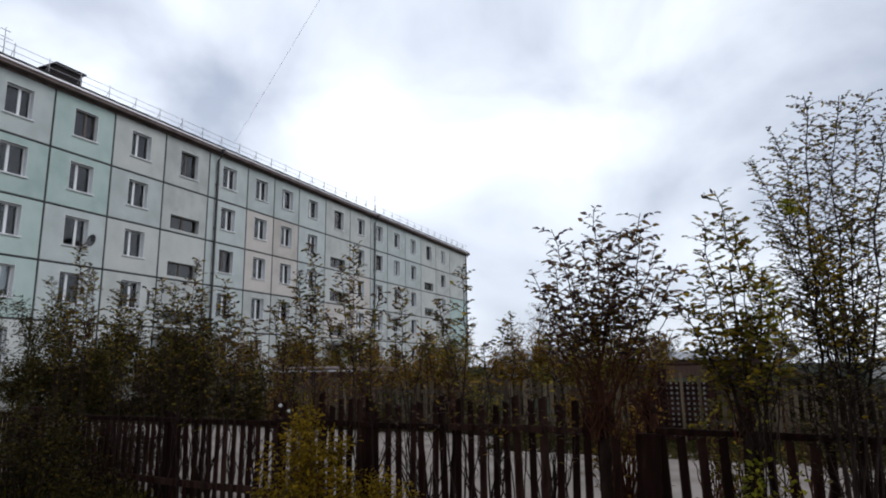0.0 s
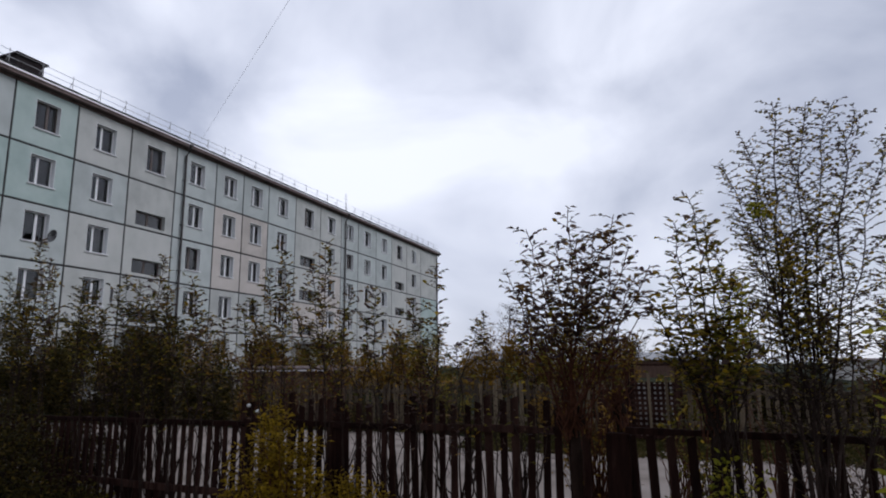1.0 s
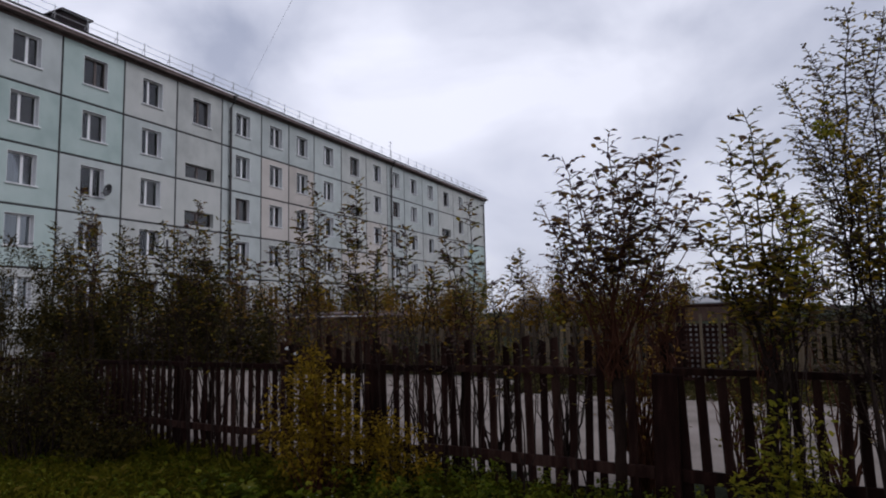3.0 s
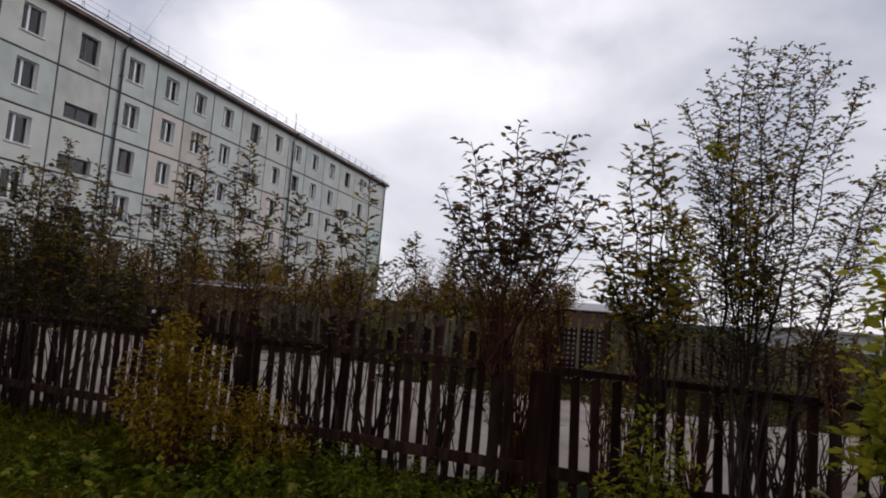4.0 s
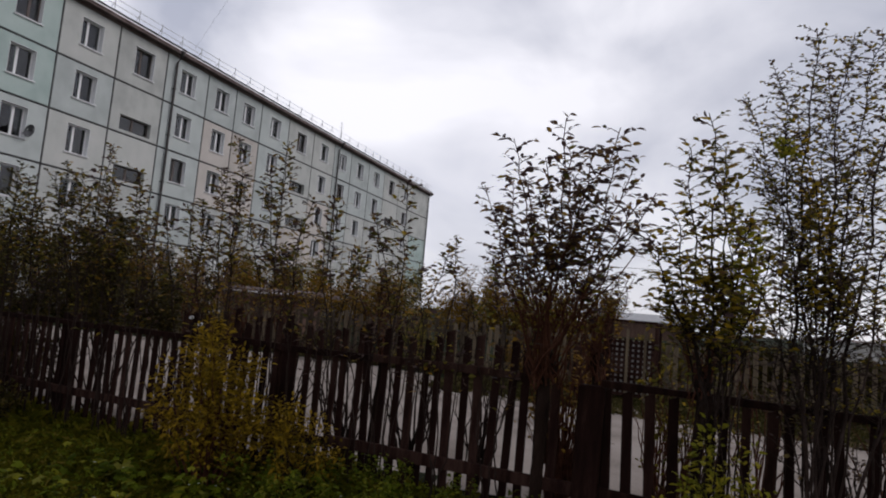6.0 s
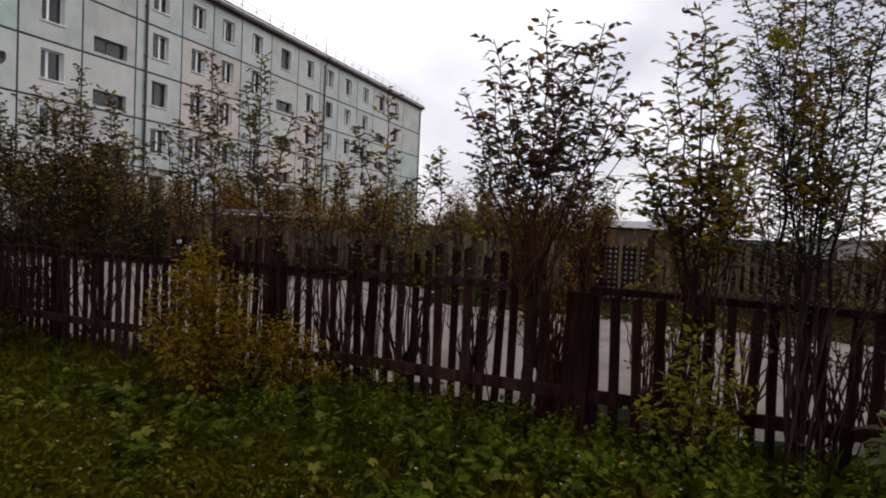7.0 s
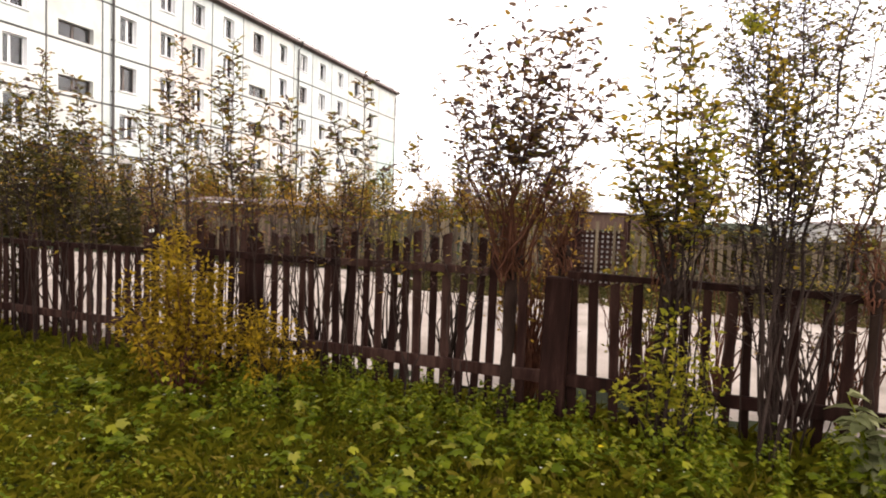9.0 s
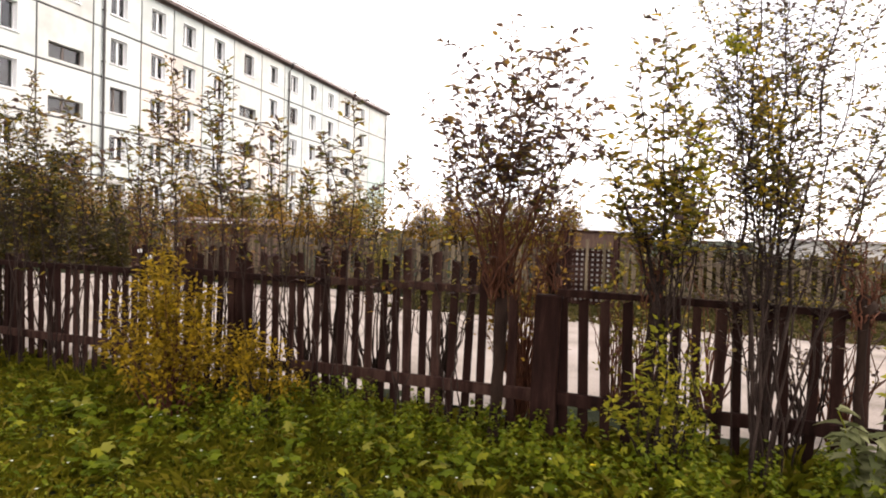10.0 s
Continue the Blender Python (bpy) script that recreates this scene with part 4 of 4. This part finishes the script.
sapling("slim shoot with golden leaves beside the tall tree", (1.3, 0.2), [(1.16, 0.05, 3.05, 0.008), (1.22, 0.0, 2.7, 0.007), (1.42, 0.0, 2.5, 0.007)], LEAF_YELLOW, 0.05, 0.026, start=0.5, twig_gap=0.024, twig_len=0.12, gap=0.017, extra=((LEAF_MIXED, 0.35),), bare=1.75, name="golden_shoot", spread=0.04)

sapling("leafy yellow tip of a slim shoot in the tall tree", (1.2, 0.2), [(1.09, 0.06, 2.92, 0.006)], LEAF_LIME, 0.05, 0.028, start=0.93, twig_gap=0.009, twig_len=0.1, gap=0.014, name="golden_shoot", spread=0.02)

# slim saplings along the fence
for s, z, nst in ((-1.57, 2.52, 4), (-1.15, 2.12, 4), (-2.2, 2.40, 4), (-2.76, 2.89, 4), (-3.37, 2.96, 4), (-3.76, 2.38, 3), (-4.5, 2.66, 5), (-5.2, 2.99, 4), (-7.03, 3.3, 4), (-5.9, 2.56, 4), (-0.72, 1.9, 3), (-1.8, 2.12, 3), (-2.5, 2.2, 3)):
    tips = [(s + RNG.normal() * 0.08 * (i > 0) + (0.14 * i * (-1) ** i), 0.35 + RNG.normal() * 0.1, z - 0.2 * i - 0.1 * RNG.uniform() * (i > 0), 0.007) for i in range(nst)]
    sapling("thin sapling with dull leaves rising at the fence", (s + RNG.normal() * 0.05, 0.22), tips, LEAF_DARK, 0.064, 0.031, start=0.5, twig_gap=0.024, twig_len=0.2, gap=0.017, bare=1.72, extra=((LEAF_MIXED, 0.38), (LEAF_ORANGE, 0.16)), spread=0.03)

for s, z, nst in ((-4.85, 2.55, 5), (-5.5, 2.75, 5), (-6.3, 2.75, 5), (-7.6, 2.9, 5)):
    tips = [(s + 0.15 * i * (-1) ** i, 0.3 + RNG.normal() * 0.12, z - 0.13 * i, 0.007) for i in range(nst)]
    sapling("leafy olive sapling at the fence", (s, 0.2), tips, LEAF_THICKET, 0.062, 0.03, start=0.42, twig_gap=0.027, twig_len=0.24, gap=0.018, bare=1.75, extra=((LEAF_MIXED, 0.35), (LEAF_ORANGE, 0.12)), spread=0.04)
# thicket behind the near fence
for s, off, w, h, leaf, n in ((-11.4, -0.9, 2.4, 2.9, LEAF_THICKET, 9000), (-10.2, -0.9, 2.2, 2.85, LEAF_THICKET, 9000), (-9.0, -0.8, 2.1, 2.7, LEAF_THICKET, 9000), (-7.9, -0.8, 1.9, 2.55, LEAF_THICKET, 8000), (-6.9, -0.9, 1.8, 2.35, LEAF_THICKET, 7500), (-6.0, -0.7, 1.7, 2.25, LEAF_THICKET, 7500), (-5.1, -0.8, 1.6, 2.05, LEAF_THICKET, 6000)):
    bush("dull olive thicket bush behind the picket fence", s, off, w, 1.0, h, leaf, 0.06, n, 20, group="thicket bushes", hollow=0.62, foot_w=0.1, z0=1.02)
for s, off, w, h, leaf, n in ((-4.2, -0.7, 1.3, 1.9, LEAF_DARK, 1100), (-3.3, -0.7, 1.3, 1.85, LEAF_ORANGE, 1300), (-2.5, -0.6, 1.0, 1.95, LEAF_ORANGE, 1500), (-1.8, -0.6, 0.9, 1.95, LEAF_ORANGE, 1500), (-1.15, -0.6, 0.8, 1.7, LEAF_MIXED, 1100)):
    bush("thin golden-brown bush with bare reddish stems behind the fence", s, off, w, 0.8, h, leaf, 0.06, n, 22, group="thicket bushes", hollow=0.72, foot_w=0.08, z0=1.45)
for s, h in ((-9.6, 1.3), (-8.7, 1.25), (-7.9, 1.2), (-7.2, 1.15)):
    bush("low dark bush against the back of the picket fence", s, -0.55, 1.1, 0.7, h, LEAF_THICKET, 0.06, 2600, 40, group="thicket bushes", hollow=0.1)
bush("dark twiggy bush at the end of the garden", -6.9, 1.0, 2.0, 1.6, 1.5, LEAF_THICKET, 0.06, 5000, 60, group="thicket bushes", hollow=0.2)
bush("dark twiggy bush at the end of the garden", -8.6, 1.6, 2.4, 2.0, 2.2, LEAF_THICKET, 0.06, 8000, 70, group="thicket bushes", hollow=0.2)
for s, off, w, h, leaf in ((0.35, -0.9, 1.0, 1.45, LEAF_THICKET), (1.1, -1.1, 1.2, 1.6, LEAF_GREY), (2.0, -0.9, 1.3, 1.55, LEAF_THICKET), (2.9, -1.0, 1.3, 1.7, LEAF_ORANGE), (3.8, -1.0, 1.5, 1.75, LEAF_THICKET), (-0.45, -1.0, 0.9, 1.5, LEAF_ORANGE)):
    bush("dark twiggy bush behind the picket fence", s, off, w, 0.8, h, leaf, 0.055, 1100 if s > 1.5 else 420, 20, group="thicket bushes", hollow=0.6, foot_w=0.1, z0=1.0, bark=TWIG)
bush("low dark bush in the grass by the fence", -5.9, 0.8, 1.1, 0.8, 0.6, LEAF_THICKET, 0.055, 2400, 44, group="thicket bushes", hollow=0.15)
# reddish twigs round the willow's head
bush("clump of reddish bare twigs round the willow", -0.35, -0.25, 0.75, 0.4, 1.75, LEAF_ORANGE, 0.055, 420, 60, bark=TWIG, name="twig_clump", hollow=0.55, foot_w=0.06)
bush("reddish twiggy bush behind the fence rail", 0.55, -0.4, 0.9, 0.5, 1.45, LEAF_MIXED, 0.055, 900, 40, bark=TWIG, name="twig_clump", hollow=0.6, foot_w=0.06)
bush("grey twiggy bush behind the fence rail", 1.7, -0.5, 1.5, 0.6, 1.5, LEAF_GREY, 0.05, 500, 22, name="twig_clump", hollow=0.6, foot_w=0.06)
bush("low yellow-green shoots at the foot of the fence", 0.66, 0.4, 0.62, 0.3, 1.05, LEAF_LIME, 0.06, 620, 14, name="shoots", hollow=0.42)
bush("low yellow-green shoots at the foot of the fence", 0.85, 0.42, 0.5, 0.3, 0.95, LEAF_LIME, 0.055, 300, 10, name="shoots", hollow=0.42)
# pollard stumps with fans of reddish shoots
for s, off, head, half, n in ((-0.12, -0.12, 1.2, 0.3, 30), (0.62, 0.12, 1.15, 0.3, 26), (1.84, 0.12, 1.1, 0.3, 22), (-0.40, 0.3, 1.2, 0.32, 34), (-3.0, -0.15, 1.1, 0.3, 24), (-3.55, -0.2, 1.05, 0.3, 22), (-4.1, -0.15, 1.1, 0.3, 22), (-1.95, -0.15, 1.12, 0.26, 20)):
    tips = [(s + half * (2 * (k + 0.5) / n - 1) * RNG.uniform(0.8, 1.3), off + RNG.normal() * 0.12, head + RNG.uniform(0.3, 0.75), 0.006) for k in range(n)]
    sapling("pollard stump with a fan of reddish shoots", (s, off), tips, LEAF_MIXED, 0.05, 0.022, fork=head, trunk_r=0.026, start=0.55, twig_gap=0.06, twig_len=0.1, gap=0.035, name="pollard", extra=((LEAF_ORANGE, 0.4),), rise=0.3, bark=TWIG, head=0.05)
# golden bush in front of the fence
bush("golden yellow garden bush in the grass", -3.02, 0.6, 1.15, 0.8, 1.34, LEAF_YELLOW, 0.058, 4300, 40, name="golden_bush", bark=TWIG, hollow=0.22)
bush("small yellow bush beside the golden one", -2.22, 0.55, 0.75, 0.5, 0.78, LEAF_YELLOW, 0.05, 1500, 26, name="golden_bush")
# yellow-green shrub close beside the camera's way
bush("yellow-green garden shrub beside the grass", 0, 0, 0.46, 0.46, 1.95, LEAF_LIME, 0.052, 11000, 120, at=(28.06, -25.03, 0), name="garden_shrub", hollow=0.6, z0=1.15)
# far hedge of orange bushes
for i in range(17):
    x = 3.0 + i * 1.35 + RNG.normal() * 0.3
    bush("orange-brown autumn bush beyond the far fence", 0, 0, 2.3, 1.8, 3.0 + RNG.normal() * 0.25, LEAF_ORANGE if i % 3 else LEAF_MIXED, 0.10, 6000, 50, at=(x, -8.0 + RNG.normal() * 0.5, 0), group="autumn bushes")
for i in range(21):
    x = 26.5 + i * 1.45 + RNG.normal() * 0.4
    bush("olive bush beyond the far fence", 0, 0, 2.4, 1.8, 1.5 + RNG.normal() * 0.1, LEAF_THICKET if i % 3 else LEAF_MIXED, 0.10, 6500, 50, at=(x, -10.4 + RNG.normal() * 0.6, 0), group="autumn bushes")


for x, y, h, leaf in ((15.5, -12.9, 1.2, LEAF_ORANGE), (19.0, -13.0, 0.9, LEAF_THICKET), (21.5, -12.8, 1.3, LEAF_MIXED), (24.2, -12.9, 1.1, LEAF_ORANGE), (28.9, -12.9, 0.7, LEAF_THICKET), (30.5, -12.8, 0.6, LEAF_MIXED), (32.6, -12.9, 0.8, LEAF_THICKET), (35.0, -12.9, 0.7, LEAF_ORANGE)):
    bush("weedy bush in front of the far fence", 0, 0, 1.6, 0.9, h, leaf, 0.08, 1500 if x < 26 else 500, 34, at=(x, y, 0), group="verge bushes", hollow=0.2)


def far_tree(x, y, h, w, label, leaf, count, leaf_len=0.16):
    wood, pos = [], []
    tp = bend((0, 0, -0.1), (0.1, 0, h * 0.95), 12, 0.03)
    wood.append(tube(tp, np.linspace(0.03 * h ** 0.7, 0.01, 12), 7))
    for f in np.linspace(0.25, 0.95, 34):
        j = int(f * 11)
        a = RNG.uniform(0, 2 * math.pi)
        ln = w / 2 * (1.15 - f) * RNG.uniform(0.7, 1.2) * 1.4
        p = bend(tp[j], tp[j] + np.array([math.cos(a) * ln, math.sin(a) * ln, ln * 0.9]), 6, 0.03)
        wood.append(tube(p, np.linspace(0.025, 0.006, 6), 4))
        for _ in range(7):
            q = p[RNG.integers(2, 6)]
            e = q + RNG.normal(size=3) * np.array([0.35, 0.35, 0.3]) + np.array([0, 0, 0.3])
            wood.append(tube(np.stack([q, (q + e) / 2 + 0.03, e]), [0.009, 0.006, 0.004], 3))
            pos.append(q + (e - q) * RNG.uniform(0.2, 1, (max(1, count // 238), 1)) + RNG.normal(size=(max(1, count // 238), 3)) * 0.1)
    ob = thing("far_tree", pose(x, y, 0), label, "tree", "distant trees")
    v, q = gather(wood)
    link("trunk", arrays_mesh("trunk", v, q, BARK, True), ob)
    pos = np.concatenate(pos)
    v, t = leaf_arrays(pos, RNG.normal(size=pos.shape), leaf_len, leaf_len * 0.6)
    link("crown", arrays_mesh("crown", v, t, leaf), ob)


far_tree(8.75, 40, 8.4, 5.0, "distant half-bare birch beyond the houses", LEAF_GREY, 700)
far_tree(13.5, 46, 5.6, 4.5, "distant low tree with brown leaves", LEAF_ORANGE, 1400)
far_tree(22.0, 34, 3.6, 3.5, "distant low tree with brown leaves", LEAF_THICKET, 1400)
far_tree(33.0, 44, 3.8, 3.8, "distant low olive tree", LEAF_THICKET, 1400)


# ---- meadow in the garden ----
def meadow():
    def spread(n, s0, s1, o0, o1):
        s = RNG.uniform(s0, s1, n)
        o = RNG.uniform(o0, o1, n)
        x = 26.69 + s * math.cos(FENCE_A) + o * math.sin(FENCE_A)
        y = -22.187 + s * math.sin(FENCE_A) - o * math.cos(FENCE_A)
        return x, y
    def tufts(name, n, area, height, wide, mat, label):
        x, y = spread(n, *area)
        patch = np.array([noise.noise(Vector((a * 1.1, b * 1.1, 1.7))) + 0.6 * noise.noise(Vector((a * 3.4, b * 3.4, 4.2))) for a, b in zip(x, y)])
        patch = np.maximum(patch, -0.35)
        keep = RNG.uniform(size=n) < 0.95 + 0.5 * patch
        x, y, patch = x[keep], y[keep], patch[keep]
        m = len(x)
        d = RNG.normal(size=(m, 3)) * np.array([0.6, 0.6, 0.1]) + np.array([0, 0, 0.85])
        ln = height * (1 + 0.7 * patch) * RNG.uniform(0.5, 1.5, m)
        v, t = leaf_arrays(np.stack([x, y, np.array([lumps(a, b) if b < -21.9 else 0.0 for a, b in zip(x, y)]) - 0.015], 1), d, ln, RNG.uniform(0.6, 1.2, m) * wide, 0.4)
        tagged(link(name, arrays_mesh(name, v, t, mat)), label, "grass", kind="stuff")
    tufts("grass", 150000, (-8.5, 4.5, -0.3, 4.4), 0.15, 0.008, GRASS, "rough uncut meadow grass of mixed greens")
    tufts("garden_grass", 60000, (-8.5, 6.5, 4.4, 9.5), 0.15, 0.01, GRASS, "rough meadow grass across the garden")
    tufts("garden_edge_grass", 20000, (4.5, 8.5, -0.3, 4.4), 0.15, 0.01, GRASS, "rough meadow grass across the garden")
    tufts("fence_grass", 9000, (-8.5, 4.5, -0.15, 0.5), 0.24, 0.009, GRASS, "taller grass along the fence foot")
    tufts("far_verge_grass", 22000, (-18, -4, -12.5, -9.2), 0.2, 0.02, DRY_GRASS, "dull grass along the far fence")
    tufts("verge_grass", 52000, (-4.5, 16, -12.5, -6.4), 0.2, 0.02, DRY_GRASS, "grass verge at the far side of the road")

    def weeds(name, plants, each, lo, hi, area, top, label):
        n = plants * each
        cx, cy = spread(plants, *area)
        i = np.arange(n) // each
        size = RNG.uniform(lo, hi, plants)[i] * RNG.uniform(0.7, 1.2, n)
        a = RNG.uniform(0, 2 * math.pi, n)
        r = size * RNG.uniform(0.1, 1.1, n)
        x, y = cx[i] + np.cos(a) * r, cy[i] + np.sin(a) * r
        z = RNG.uniform(0.3, 1.0, n) * RNG.uniform(0.5, 1.0, plants)[i] * top
        z = z + np.array([lumps(p, q) for p, q in zip(cx, cy)])[i]
        d = np.stack([np.cos(a), np.sin(a), RNG.normal(size=n) * 0.35 + 0.15], 1)
        v, t = broad_arrays(np.stack([x, y, z], 1), d, size, size * 0.7, 0.3)
        tagged(link(name, arrays_mesh(name, v, t, WEED)), label, "weeds", kind="stuff")
    weeds("weeds", 3300, 8, 0.018, 0.044, (-8, 4.2, -0.1, 4.2), 0.15, "small-leaved green weeds among the grass")


def clump_mesh(name, each, size, top, mat, leaves=broad_arrays):
    """One weed: leaves spreading round a middle at several heights."""
    a = RNG.uniform(0, 2 * math.pi, each)
    ln = size * RNG.uniform(0.65, 1.2, each)
    r = ln * RNG.uniform(0.1, 0.9, each)
    p = np.stack([np.cos(a) * r, np.sin(a) * r, RNG.uniform(0.25, 1.0, each) * top], 1)
    d = np.stack([np.cos(a), np.sin(a), RNG.normal(size=each) * 0.35 + 0.15], 1)
    v, t = leaves(p, d, ln, ln * 0.72, 0.3)
    return arrays_mesh(name, v, t, mat)


def weeds_by_the_fence():
    burdocks = [clump_mesh("foliage", 12, RNG.uniform(0.05, 0.085), RNG.uniform(0.15, 0.28), WEED, lobed_arrays) for _ in range(7)]
    nettles = [clump_mesh("foliage", 40, RNG.uniform(0.03, 0.046), RNG.uniform(0.24, 0.38), WEED) for _ in range(8)]
    for k in range(74):
        q = along(RNG.uniform(-3.8, 1.9), RNG.uniform(0.2, 1.9))
        ob = thing("lobed_weed", pose(q.x, q.y, lumps(q.x, q.y), 0, 0, RNG.uniform(0, 360)), "green weed with broad lobed leaves in the grass", "weed", "lobed weeds")
        tagged(link("foliage", burdocks[k % 7], ob), kind="stuff")
    for k in range(230):
        q = along(RNG.uniform(-2.6, 3.4), RNG.uniform(0.1, 1.15))
        ob = thing("nettle_plant", pose(q.x, q.y, lumps(q.x, q.y), 0, 0, RNG.uniform(0, 360)), "leafy green nettle by the fence foot", "weed", "nettle plants")
        tagged(link("foliage", nettles[k % 8], ob), kind="stuff")


meadow()
weeds_by_the_fence()


def pale_plant(s, off):
    o = along(s, off)
    ob = thing("pale_leaf_plant", Matrix.Translation(o), "tall weed with large pale felted leaves by the fence", "plant")
    wood, pos, way = [], [], []
    for k in range(5):
        tip = np.array([RNG.normal() * 0.16, RNG.normal() * 0.12, RNG.uniform(0.44, 0.68)])
        p = bend((0, 0, -0.03), tip, 8, 0.006)
        wood.append(tube(p, np.linspace(0.009, 0.004, 8), 5))
        for j in range(2, 8):
            for _ in range(4):
                pos.append(p[j])
                a = RNG.uniform(0, 2 * math.pi)
                way.append((math.cos(a), math.sin(a), 0.25))
    v, q = gather(wood)
    link("stem", arrays_mesh("stem", v, q, WEED, True), ob)
    n = len(pos)
    v, t = broad_arrays(np.array(pos), np.array(way), RNG.uniform(0.09, 0.16, n), RNG.uniform(0.055, 0.09, n), 0.45)
    tagged(link("foliage", arrays_mesh("foliage", v, t, PALE_LEAF), ob), kind="stuff")


pale_plant(1.8, 0.62)
pale_plant(2.1, 0.6)


def flower(x, y, z, r, mat, label):
    ob = thing("flower", pose(x, y, 0), label, "flower", "meadow flowers")
    v, q = tube(np.array([(0, 0, -0.02), (0.005, 0, z * 0.5), (0, 0.004, z)]), [0.002] * 3, 4)
    link("stem", arrays_mesh("stem", v, q, GRASS), ob)
    a = np.linspace(0, 2 * math.pi, 11)[:-1]
    d = np.stack([np.cos(a), np.sin(a), np.full(10, 0.25)], 1)
    v, t = leaf_arrays(np.tile([0, 0, z], (10, 1)), d, r, r * 0.6, 0.0)
    link("blossom", arrays_mesh("blossom", v, t, mat), ob)


flower(27.0, -23.21, 0.24, 0.022, PETAL, "single yellow dandelion flower in the grass")
for _ in range(40):
    q = along(RNG.uniform(-3.5, 1.2), RNG.uniform(0.6, 2.4))
    flower(q.x, q.y, RNG.uniform(0.12, 0.22), 0.011, PETAL_WHITE, "small white meadow flower in the grass")


# small white caps on the fence rail
for s, z in ((-3.92, 1.26), (-3.80, 1.205)):
    q = along(s, 0.062)
    cap = thing("rail_cap", pose(q.x, q.y, z), "small white plastic cap on the fence rail", "cap", "rail caps")
    bm = bmesh.new()
    bmesh.ops.create_cone(bm, cap_ends=True, segments=10, radius1=0.02, radius2=0.012, depth=0.03, matrix=pose(0, 0, 0, 90, 0, 0))
    part("body", bm, FRAME_WHITE, cap)
    bm = bmesh.new()
    bmesh.ops.create_cone(bm, cap_ends=True, segments=8, radius1=0.006, radius2=0.006, depth=0.02, matrix=pose(0, 0.022, 0, 90, 0, 0))
    part("nail", bm, METAL_DARK, cap)
